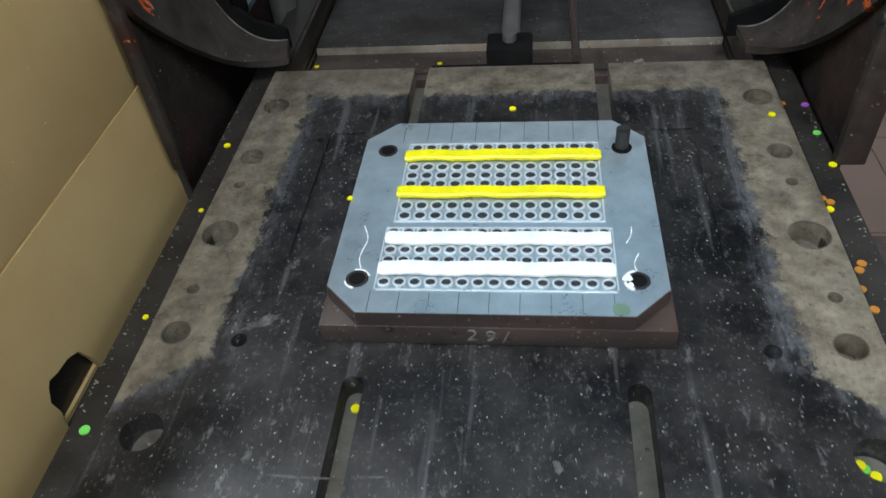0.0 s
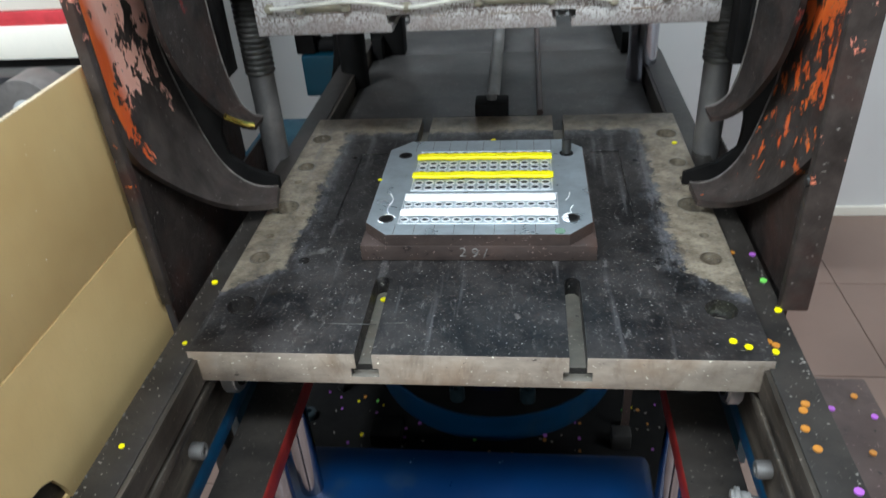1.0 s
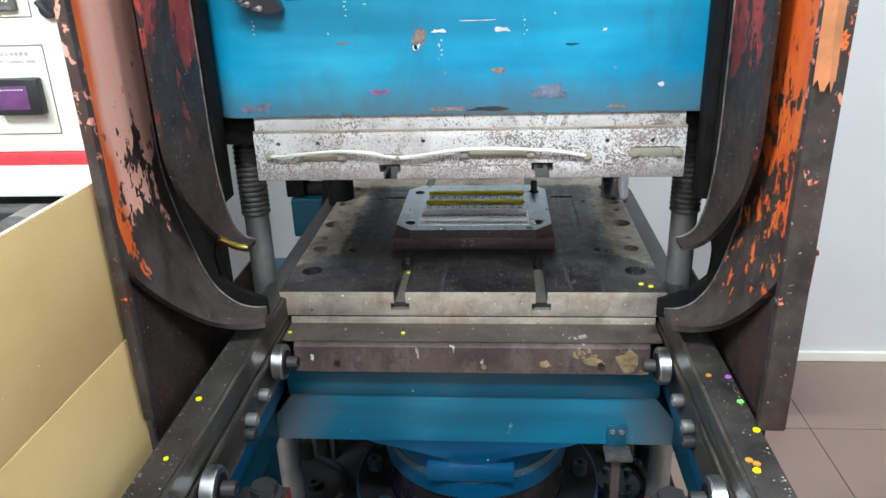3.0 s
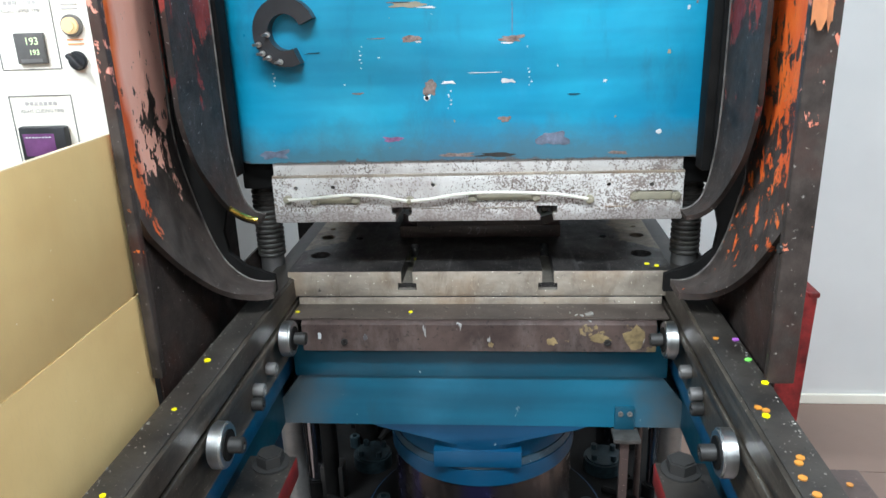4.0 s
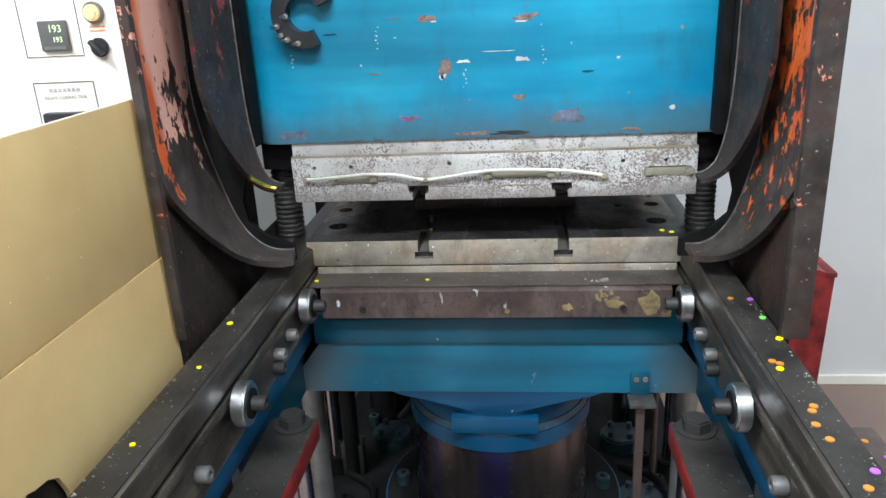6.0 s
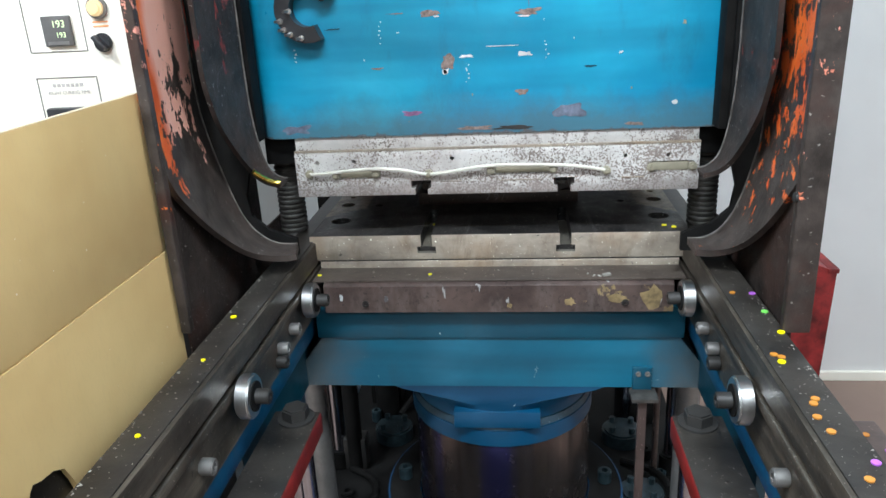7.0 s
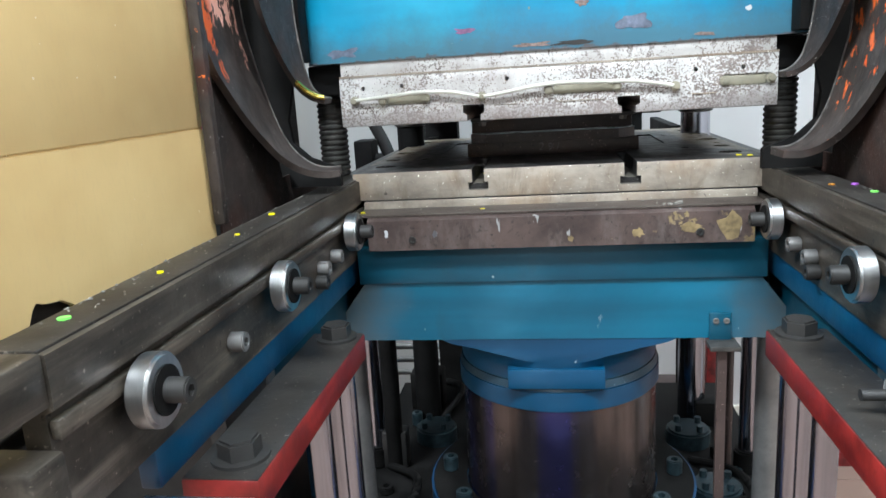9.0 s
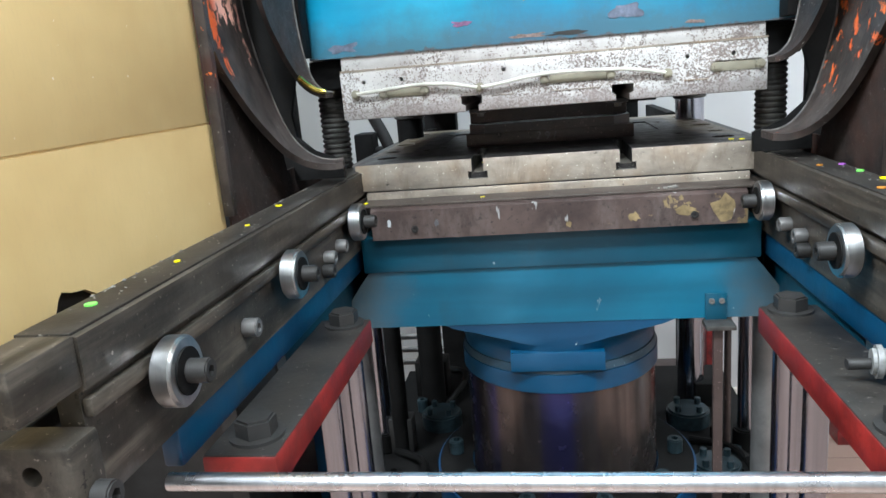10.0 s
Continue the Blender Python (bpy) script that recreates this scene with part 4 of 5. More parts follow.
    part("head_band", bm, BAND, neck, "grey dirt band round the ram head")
    part("head_neck", rod(bmesh.new(), (0.0, 0.126, -0.3035), (0.0, 0.126, -0.2985), 0.149, 64), BLUE_GRIME_SHADED, neck)
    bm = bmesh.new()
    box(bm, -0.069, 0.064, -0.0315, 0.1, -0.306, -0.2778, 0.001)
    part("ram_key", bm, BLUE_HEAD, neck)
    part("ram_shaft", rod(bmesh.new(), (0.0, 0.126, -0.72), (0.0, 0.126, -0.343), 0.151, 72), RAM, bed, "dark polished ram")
    # switch bracket on the beam
    br = part("switch_bracket", box(bmesh.new(), 0.198, 0.226, -0.034, -0.03, -0.235, -0.198, 0.001), BLUE_LOW, bed)
    part("bracket_foot", box(bmesh.new(), 0.194, 0.232, -0.062, -0.03, -0.241, -0.2345, 0.001), THREAD, br)
    for x in (0.206, 0.219):
        bolt("bracket_screw", (x, -0.034, -0.208), br, 0.004, 0.003, 12, GREY, True, (0, -1, 0))
    part("switch_rod", box(bmesh.new(), 0.205, 0.217, -0.052, -0.044, -0.6, -0.241), BROWN_BAR, bed)
    # chromed bar across the rails' front
    part("cross_handle", rod(bmesh.new(), (-0.282, -0.572, -0.154), (0.34, -0.572, -0.154), 0.0066, 20), BRIGHT_CHROME, bed, "shiny chromed round bar")
    # rear end of the slide, where the push cylinder stands
    part("slide_table", box(bmesh.new(), -0.24, 0.24, 0.6, 0.85, -0.05, -0.04, 0.002), SHADED_BED, bed)
    for sx in (-0.2515, 0.2515):
        part("slide_strip", box(bmesh.new(), sx - 0.01, sx + 0.01, 0.57, 0.9, -0.06, 0.004, 0.002), BLACK, bed)
    part("side_bracket", box(bmesh.new(), 0.35, 0.432, -0.62, -0.25, -0.156, -0.144, 0.003), BROWN_BAR, bed, "reddish brown bracket plate")
    part("shelf_bracket", box(bmesh.new(), -0.4, -0.3515, -0.6, -0.42, -0.0622, -0.003, 0.003), RAIL_TOP, bed, "dark steel bracket behind the torn card")
    part("shelf", box(bmesh.new(), -0.78, -0.306, -0.84, -0.306, -0.075, -0.0625, 0.002), DARK, bed)


def thing_part_fitting():
    """The white rod end that lies on one lifting bar."""
    bm = bmesh.new()
    rod(bm, (0.225, -0.434, -0.133), (0.243, -0.434, -0.133), 0.0045, 16)
    f = part("rod_end_pin", bm, DARK, bed)
    bm = bmesh.new()
    rod(bm, (0.243, -0.434, -0.131), (0.253, -0.436, -0.131), 0.0135, 28, bevel=0.003)
    rod(bm, (0.253, -0.436, -0.131), (0.26, -0.437, -0.131), 0.0105, 28)
    part("white_washer", bm, GLASS_WHITE, f, "dirty white spacer washer")
    bm = bmesh.new()
    rod(bm, (0.26, -0.437, -0.131), (0.268, -0.4385, -0.131), 0.008, 6)
    part("nut", bm, GREY, f)
    return f


PRIMER = plain("yellowish_primer", (0.21, 0.15, 0.07), 0.6, 0.0, 0.5, 60)
build_bed()

# ---- the push cylinder behind the platen ----
push = thing("push_rod", (0, 0.6, ZP), "grey push rod with a dark clevis behind the platen", "push rod")
SLIDING.append(push)


def build_push():
    part("clevis", box(bmesh.new(), -0.026, 0.026, -0.04, 0.0, -0.035, 0.02, 0.003), BLACK, push)
    part("clevis_plate", box(bmesh.new(), -0.09, 0.08, -0.04, -0.028, -0.038, -0.004, 0.002), BLACK, push)
    part("shaft", rod(bmesh.new(), (0, 0.0, 0.006), (0, 0.6, 0.006), 0.011, 20), GREY, push, "grey piston rod")
    bolt("clevis_pin", (0, -0.02, 0.02), push, 0.008, 0.01, 16, GREY)
    part("side_rod", rod(bmesh.new(), (0.075, -0.03, 0.0), (0.075, 0.5, 0.0), 0.005, 12), BROWN_BAR, push)


build_push()

# ---- lower platen ----
platen = thing("lower_platen", (0, 0, ZP), "blackened steel lower heating plate with slots and holes", "heating plate")
SLIDING.append(platen)


def build_platen():
    body = part("platen_body", box(bmesh.new(), -0.275, 0.275, 0, 0.56, -0.0385, 0, 0.0015), PLATEN, platen)
    cuts = []
    for x in (-0.1, 0.1015):
        for y0, y1, cap in ((-0.02, 0.118, 0.118), (0.44, 0.6, 0.44)):
            bm = bmesh.new()
            a0 = 0 if cap == y1 else 180
            pts = [(x + 0.0082 * math.cos(radians(a0 + 20 * k)), cap + 0.0082 * math.sin(radians(a0 + 20 * k))) for k in range(10)]
            far = y0 if cap == y1 else y1
            pts += [(x - 0.0082 * (1 if cap == y1 else -1), far), (x + 0.0082 * (1 if cap == y1 else -1), far)]
            prism(bm, pts, "z", -0.021, 0.01)
            cuts.append(bm)
            cuts.append(box(bmesh.new(), x - 0.0135, x + 0.0135, y0 if cap == y1 else y1 - 0.05, 0.01 if cap == y1 else y1, -0.0285, -0.018))
    for x, y, r in HOLES:
        cuts.append(rod(bmesh.new(), (x, y, -0.022), (x, y, 0.01), r, 28))
    for s in (-1, 1):
        cuts.append(box(bmesh.new(), min(s * 0.142, s * 0.181), max(s * 0.142, s * 0.181), 0.25, 0.432, -0.0022, 0.01))
    carve(body, cuts)
    me = body.data
    me.materials.append(EDGE_STEEL)
    me.materials.append(SLOT)
    for p in me.polygons:
        if p.center.y < 0.004 and p.normal.y < -0.7:
            p.material_index = 1
        elif -0.0305 < p.center.z < -0.012 and abs(p.normal.z) > 0.5 and abs(p.center.x) < 0.262:
            p.material_index = 2
    srnd = random.Random(31)
    for x, y, w, l, rot, m in ((-0.183, 0.176, 0.045, 0.011, 28, CRUMB), (-0.12, 0.045, 0.05, 0.0022, 0, CRUMB), (-0.075, 0.047, 0.03, 0.002, 3, CRUMB), (0.045, 0.06, 0.007, 0.012, 20, CRUMB)):
        bm = bmesh.new()
        prism(bm, [(w * 0.5 * math.cos(k * 0.35) * srnd.uniform(0.55, 1.1), l * 0.5 * math.sin(k * 0.35) * srnd.uniform(0.4, 1.2)) for k in range(18)], "z", -0.0005, 0.0002)
        bm.transform(pose(x, y, 0, 0, 0, rot))
        part("pale_scrape", bm, SCRAPE, platen, "pale scraped mark", False)
    for x, y, r in HOLES:
        if r > 0.01:
            part("bore_floor", rod(bmesh.new(), (x, y, -0.0224), (x, y, -0.0214), r - 0.0002, 28), SLOT, platen, "", False)
        if r > 0.01 and y > 0.1:
            part("bore_rim", ring(bmesh.new(), (x, y, -0.0003), r - 0.0002, r + 0.0008, 0, 0.0005, 28), SLOT, platen, "", False)


HOLES = [(s * x, y, r) for s in (-1, 1) for x, y, r in ((0.2535, 0.485, 0.0145), (0.2545, 0.393, 0.0115), (0.2545, 0.348, 0.0055), (0.252, 0.279, 0.0165), (0.253, 0.21, 0.0055), (0.251, 0.163, 0.0115), (0.243, 0.074, 0.0155), (0.197, 0.157, 0.0065))]
HOLES += [(-0.19, 0.42, 0.004), (0.2, 0.4, 0.004)]
build_platen()

# ---- mould with its blanks ----
mould = thing("lower_mould_half", (0, 0.272, ZP), "ground steel mould half with rows of round cavities", "mould")
SLIDING.append(mould)
MY = 0.272                       # the mould's middle on the platen


def octagon(x0, x1, y0, y1, c):
    return [(x0 + c, y0), (x1 - c, y0), (x1, y0 + c), (x1, y1 - c), (x1 - c, y1), (x0 + c, y1), (x0, y1 - c), (x0, y0 + c)]


def build_mould():
    part("mould_base", box(bmesh.new(), -0.13, 0.13, 0.157 - MY, 0.4 - MY, 0.0004, 0.02, 0.001), MOULD_SIDE, mould, "rusty brown mould base")
    top = part("mould_top", prism(bmesh.new(), octagon(-0.1265, 0.1265, 0.1575 - MY, 0.397 - MY, 0.026), "z", 0.02, 0.034), MOULD_SIDE, mould)
    part("parting_face", prism(bmesh.new(), octagon(-0.126, 0.126, 0.158 - MY, 0.3965 - MY, 0.026), "z", 0.034, 0.0344), MOULD_TOP, mould, "bright ground parting face")
    for x, y in ((-0.104, 0.353), (-0.104, 0.191), (0.104, 0.192)):
        part("guide_bush", ring(bmesh.new(), (x, y - MY, 0.0344), 0.0065, 0.0088, -0.002, 0.0006, 28), DARK, mould)
        # flat black disc in place of the darkness down the hole
        part("bush_hole", rod(bmesh.new(), (x, y - MY, 0.034), (x, y - MY, 0.0348), 0.0066, 24), BLACK, mould)
    part("guide_pin", rod(bmesh.new(), (0.105, 0.354 - MY, 0.0344), (0.105, 0.354 - MY, 0.056), 0.006, 24, bevel=0.0015), DARK, mould, "dark upright guide pin")
    part("pin_collar", rod(bmesh.new(), (0.105, 0.354 - MY, 0.0344), (0.105, 0.354 - MY, 0.0352), 0.0088, 28), BLACK, mould)
    for x0, x1, y0, y1 in ((-0.085, 0.085, 0.256, 0.363), (-0.09, 0.09, 0.18, 0.249)):
        for a in ((x0, x1, y0, y0 + 0.0012), (x0, x1, y1 - 0.0012, y1), (x0, x0 + 0.0012, y0, y1), (x1 - 0.0012, x1, y0, y1)):
            part("tear_trim_edge", box(bmesh.new(), a[0], a[1], a[2] - MY, a[3] - MY, 0.0344, 0.0352), RING, mould)
    for k in range(9):
        x = -0.092 + k * 0.0222
        part("vent_groove", box(bmesh.new(), x, x + 0.0006, 0.1585 - MY, 0.178 - MY, 0.0344, 0.0347), GREY, mould)
        part("vent_groove", box(bmesh.new(), x, x + 0.0006, 0.366 - MY, 0.396 - MY, 0.0344, 0.0347), GREY, mould)
    # bright lips and flat dark discs paint the cavities' lit rims and shade
    bm = ring(bmesh.new(), (0, 0, 0), 0.0042, 0.0058, 0, 0.0014, 14)
    lip = mesh_of("cavity_lip", bm, RING)
    bm = rod(bmesh.new(), (0, 0, 0.0), (0, 0, 0.0004), 0.0046, 14)
    pit = mesh_of("cavity", bm, PIT)
    rows = [(y, 13, 0.077) for y in (0.356, 0.3275, 0.3155, 0.304, 0.2755, 0.263)] + [(y, 15, 0.083) for y in (0.2435, 0.2225, 0.2115, 0.188)]
    for y, n, w in rows:
        for i in range(n):
            x = -w + 2 * w * i / (n - 1)
            c = new("cavity", lip)
            c.parent = mould
            c.location = (x, y - MY, 0.0344)
            if n == 15:
                c.scale = (0.9, 0.8, 1)
            p = new("cavity_floor", pit)
            p.parent = c
    words("chalk_mark", "2 9 /", 0.017, mould, Matrix.Translation((-0.004, 0.1567 - MY, 0.0105)) @ pose(0, 0, 0, 90, 4, 0), FAINT, 0.0003)
    rnd = random.Random(21)
    for x, y, w, m in ((0.0965, 0.1945, 0.0035, WHITE), (0.0985, 0.187, 0.0022, WHITE), (-0.127, 0.285, 0.0025, YELLOW)):
        bm = bmesh.new()
        rod(bm, (x, y - MY, 0.0343), (x, y - MY, 0.0356), w, 11)
        for v in bm.verts:
            v.co.x += rnd.uniform(-0.3, 0.3) * w
            v.co.y += rnd.uniform(-0.3, 0.3) * w
        part("silicone_smear", bm, m, mould, "dried silicone smear")
    for x, y, a0, sweep in ((0.104, 0.192, 100, 150), (-0.104, 0.191, 20, 90), (-0.104, 0.191, 200, 60)):
        arc = [(x + 0.0095 * math.cos(radians(a0 + sweep * k / 8)), y - MY + 0.0095 * math.sin(radians(a0 + sweep * k / 8)), 0.0347) for k in range(9)]
        part("silicone_flash", tube(bmesh.new(), arc, 0.0008 if x < 0 else 0.0013, 6), WHITE, mould, "thin white silicone flash round the bush")
    for a in (((0.104, 0.202), (0.103, 0.21), (0.107, 0.22)), ((-0.102, 0.2), (-0.106, 0.214), (-0.103, 0.235), (-0.108, 0.25)), ((0.099, 0.232), (0.103, 0.24), (0.104, 0.25))):
        part("silicone_thread", tube(bmesh.new(), smooth_line([(x, y - MY, 0.0348) for x, y in a], 5), 0.0005, 6), WHITE, mould)
    bm = rod(bmesh.new(), (0.09, 0.164 - MY, 0.0344), (0.09, 0.164 - MY, 0.035), 0.006, 9)
    part("green_smear", bm, plain("green_paint_smear", (0.12, 0.2, 0.14), 0.7), mould)


build_mould()


def blank_strip(y, half, height, material, colour):
    """A strip of uncured silicone with a slightly wavy outline."""
    rnd = random.Random(int(y * 1000))
    n = 40
    bm = bmesh.new()
    secs = []
    for i in range(n + 1):
        x = -half + 2 * half * i / n
        dy, w, h = 0.0007 * math.sin(i * 0.45 + y * 90) + rnd.uniform(-0.0003, 0.0003), 0.0066 + rnd.uniform(-0.0004, 0.0004), height * rnd.uniform(0.92, 1.05)
        end = 0.82 if i in (0, n) else 1
        secs.append([bm.verts.new((x, dy + a * w * end, b * h * end)) for a, b in ((-1, 0), (-1, 0.6), (-0.75, 0.95), (0, 1.0), (0.75, 0.95), (1, 0.6), (1, 0))])
    for a, b in zip(secs, secs[1:]):
        for k in range(7):
            bm.faces.new((a[k], a[(k + 1) % 7], b[(k + 1) % 7], b[k]))
    bm.faces.new(secs[0]), bm.faces.new(secs[-1])
    bmesh.ops.recalc_face_normals(bm, faces=bm.faces)
    ob = new("silicone_strip", mesh_of("silicone_strip", bm, material, True))
    ob.location = (0, y, ZP + 0.0361)
    SLIDING.append(tagged(ob, colour + " uncured silicone strip laid on the mould", "silicone strip", "strips on the mould"))


for y, half, m, c in ((0.3415, 0.086, YELLOW, "bright yellow"), (0.2905, 0.0865, YELLOW, "bright yellow"), (0.2335, 0.0875, WHITE, "white"), (0.2005, 0.0885, WHITE, "white")):
    blank_strip(y, half, 0.0042, m, c)

# ---- carton on the shelf beside the rail ----
carton = thing("carton", (-0.343, -0.29, ZP - 0.062), "open brown corrugated cardboard carton with creased, torn side", "carton")
RISING.append(carton)


def build_carton():
    # its own x runs away from the rail, its y along the rail
    w, l, h, t, fold = 0.4, 0.54, 0.315, 0.005, 0.149
    rnd = random.Random(14)
    torn = [(-0.284, 0.0), (-0.2815, 0.02), (-0.284, 0.036), (-0.2785, 0.047), (-0.272, 0.0505), (-0.262, 0.047), (-0.248, 0.045), (-0.235, 0.038), (-0.226, 0.02), (-0.222, 0.0)]
    pts = [(-l, 0.0)] + [(y + rnd.uniform(-0.0015, 0.0015), v) for y, v in torn] + [(0, 0.0), (0, fold - 0.002), (-l, fold - 0.002)]
    part("side_lower", prism(bmesh.new(), pts, "x", -t, 0), CARD, carton)
    part("side_upper", box(bmesh.new(), -t + 0.0015, -0.0005, -l, 0, fold, h, 0.0008), CARD, carton)
    part("crease", box(bmesh.new(), -t + 0.002, -0.0022, -l, 0, fold - 0.004, fold + 0.002), CARD, carton)
    part("end_wall", box(bmesh.new(), -w, -t, -t, 0, 0, h - 0.15, 0.0008), CARD, carton)
    part("end_wall", box(bmesh.new(), -w, -t, -l, -l + t, 0, h, 0.0008), CARD, carton)
    part("side_wall", box(bmesh.new(), -w - t, -w, -l, 0, 0, h - 0.15, 0.0008), CARD, carton)
    part("bottom", box(bmesh.new(), -w, -t, -l + t, -t, 0.0, 0.004), CARD, carton)
    bm = bmesh.new()
    for k in range(110):
        y0 = -l + l * k / 110
        box(bm, -t + 0.0005, -0.0005, y0, y0 + l / 170, h, h + 0.0009)
    part("torn_edge", bm, plain("pale_card_edge", (0.56, 0.46, 0.32), 0.9), carton, "pale corrugated top edge")


build_carton()

# ---- control cabinet ----
cab = thing("control_cabinet", (-0.62, 0.25, 0), "cream control cabinet with temperature and timer panels", "control cabinet")


def build_cabinet():
    z = ZP
    part("cabinet_body", box(bmesh.new(), -0.55, -0.012, 0, 0.5, z + 0.168, z + 0.9, 0.004), CREAM, cab)
    part("corner_trim", box(bmesh.new(), -0.0118, 0.004, -0.002, 0.5, z + 0.168, z + 0.9, 0.002), MAROON, cab, "maroon corner trim")
    part("red_band", box(bmesh.new(), -0.55, 0.004, -0.003, 0.5, z + 0.145, z + 0.1675, 0.001), STRIPE, cab, "red band under the cabinet")
    part("ledge", box(bmesh.new(), -0.55, 0.004, -0.01, 0.5, z + 0.09, z + 0.1447, 0.003), CREAM, cab)
    part("pedestal", box(bmesh.new(), -0.53, -0.03, 0.03, 0.48, 0, z + 0.0897, 0.003), DARK, cab)

    def outline(x0, x1, z0, z1):
        for a in ((x0, x1, z0, z0 + 0.0014), (x0, x1, z1 - 0.0014, z1), (x0, x0 + 0.0014, z0 + 0.0014, z1 - 0.0014), (x1 - 0.0014, x1, z0 + 0.0014, z1 - 0.0014)):
            part("panel_line", box(bmesh.new(), a[0], a[1], -0.0012, 0.001, a[2], a[3]), INK, cab)

    def front(x, zz):
        return Matrix.Translation((x, -0.0009, zz)) @ pose(0, 0, 0, 90)

    outline(-0.195, -0.088, z + 0.391, z + 0.52)
    outline(-0.196, -0.082, z + 0.2, z + 0.348)
    ctl = part("temperature_controller", box(bmesh.new(), -0.16, -0.108, -0.008, 0.0, z + 0.401, z + 0.4515, 0.002), PLASTIC_REFLECTION, cab, "temperature controller, greyed by a painted reflection")
    words("reading", "193", 0.017, ctl, Matrix.Translation((-0.129, -0.0083, z + 0.4375)) @ pose(0, 0, 0, 90), DIGITS, 0.0003)
    words("reading", "193", 0.0125, ctl, Matrix.Translation((-0.127, -0.0083, z + 0.4195)) @ pose(0, 0, 0, 90), DIGITS, 0.0003)
    part("key_strip", box(bmesh.new(), -0.153, -0.115, -0.0086, -0.007, z + 0.4035, z + 0.4095), GREY, ctl)
    words("panel_text", "RIGHT UPPER TMP", 0.0085, cab, front(-0.142, z + 0.487), PALE_INK, 0.0003)
    words("panel_text", "RIGHT CURING TIME", 0.0085, cab, front(-0.139, z + 0.321), PALE_INK, 0.0003)
    for k in range(7):
        for zz, x0 in ((z + 0.5, -0.17), (z + 0.334, -0.168)):
            part("character_bar", box(bmesh.new(), x0 + k * 0.0085, x0 + k * 0.0085 + 0.006, -0.0011, 0.001, zz - 0.003, zz + 0.003), PALE_INK, cab)
    tm = part("timer", box(bmesh.new(), -0.181, -0.096, -0.018, 0.0, z + 0.235, z + 0.296, 0.004), PLASTIC, cab, "black timer with violet window")
    part("timer_window", box(bmesh.new(), -0.173, -0.116, -0.0186, -0.017, z + 0.245, z + 0.284, 0.0005), VIOLET, tm)
    for k in range(8):
        part("timer_mark", box(bmesh.new(), -0.168 + k * 0.006, -0.1642 + k * 0.006, -0.019, -0.0185, z + 0.277, z + 0.279), CHALK, tm)
    lamp = part("signal_lamp", rod(bmesh.new(), (-0.056, -0.002, z + 0.461), (-0.056, -0.016, z + 0.461), 0.0135, 28, bevel=0.004), LAMP_AMBER, cab, "amber signal lamp")
    part("lamp_bezel", ring(bmesh.new(), (0, 0, 0), 0.0135, 0.018, 0, 0.006, 28), GREY, lamp).matrix_local = Matrix.Translation((-0.056, 0.0, z + 0.461)) @ pose(0, 0, 0, 90)
    knob = part("selector_switch", rod(bmesh.new(), (-0.056, 0, z + 0.404), (-0.056, -0.008, z + 0.404), 0.016, 28, bevel=0.002), PLASTIC, cab, "black selector switch")
    bm = box(bmesh.new(), -0.004, 0.004, -0.022, -0.008, -0.015, 0.015, 0.002)
    bm.transform(Matrix.Translation((-0.056, 0, z + 0.404)) @ pose(0, 0, 0, 0, -40, 0))
    part("switch_handle", bm, PLASTIC, knob)
    for zz in (z + 0.437, z + 0.43, z + 0.487, z + 0.494):
        part("tag_line", box(bmesh.new(), -0.07, -0.042, -0.001, 0.001, zz, zz + 0.0025), TAPE if zz < z + 0.45 else PALE_INK, cab)


build_cabinet()

bench = thing("side_bench", (-0.72, 0.13, 0), "dark cluttered steel bench below the control cabinet", "bench")
part("bench_top", box(bmesh.new(), -0.3, 0.2, -0.12, 0.1, ZP - 0.02, ZP + 0.0, 0.003), DARK, bench)
for x in (-0.28, 0.18):
    part("leg", box(bmesh.new(), x - 0.015, x + 0.015, -0.1, 0.08, 0, ZP - 0.02, 0.002), DARK, bench)
roll = thing("tape_roll", (-0.715, 0.13, ZP), "grey plastic roll lying on the bench", "roll")
for r0, r1, y0, y1, m in ((0.02, 0.052, -0.03, 0.03, GREY), (0.012, 0.0205, -0.032, 0.032, CHALK)):
    part("roll_body" if r1 > 0.03 else "core", ring(bmesh.new(), (0, 0, 0), r0, r1, y0, y1, 36), m, roll).matrix_local = Matrix.Translation((0, 0, 0.052)) @ pose(0, 0, 0, 90)
folder = thing("yellow_label_box", (-0.82, 0.17, ZP), "black box with yellow label on the bench", "box")
part("box_body", box(bmesh.new(), -0.1, 0.14, 0.0, 0.05, 0, 0.085, 0.003), PLASTIC, folder)
for k in range(6):
    part("label_bar", box(bmesh.new(), 0.06 + k * 0.012, 0.069 + k * 0.012, -0.0012, 0.001, 0.066, 0.075), GOLD, folder)

bin_ob = thing("red_bin", (0.83, 1.18, 0), "dark red painted metal bin against the white wall", "metal bin")
bm = bmesh.new()
prism(bm, [(-0.09, -0.2), (0.075, -0.2), (0.075, 0.19), (-0.09, 0.19)], "z", 0, 0.58)
for v in bm.verts:
    if v.co.z > 0.5 and v.co.x > 0:
        v.co.z -= 0.06
    if v.co.z < 0.1:
        v.co.x *= 0.8
part("bin_body", bm, RED_BIN, bin_ob, smooth=False)
part("bin_rim", box(bmesh.new(), 0.05, 0.08, -0.205, 0.195, 0.515, 0.53, 0.003), RED_BIN, bin_ob)

socket = thing("wall_ring", (1.42, 1.298, ZP + 0.33), "grey round cable outlet on the wall", "cable outlet")
part("outlet_ring", ring(bmesh.new(), (0, 0, 0), 0.03, 0.045, 0, 0.012, 28), GREY, socket).matrix_local = pose(0, 0, 0, 90)

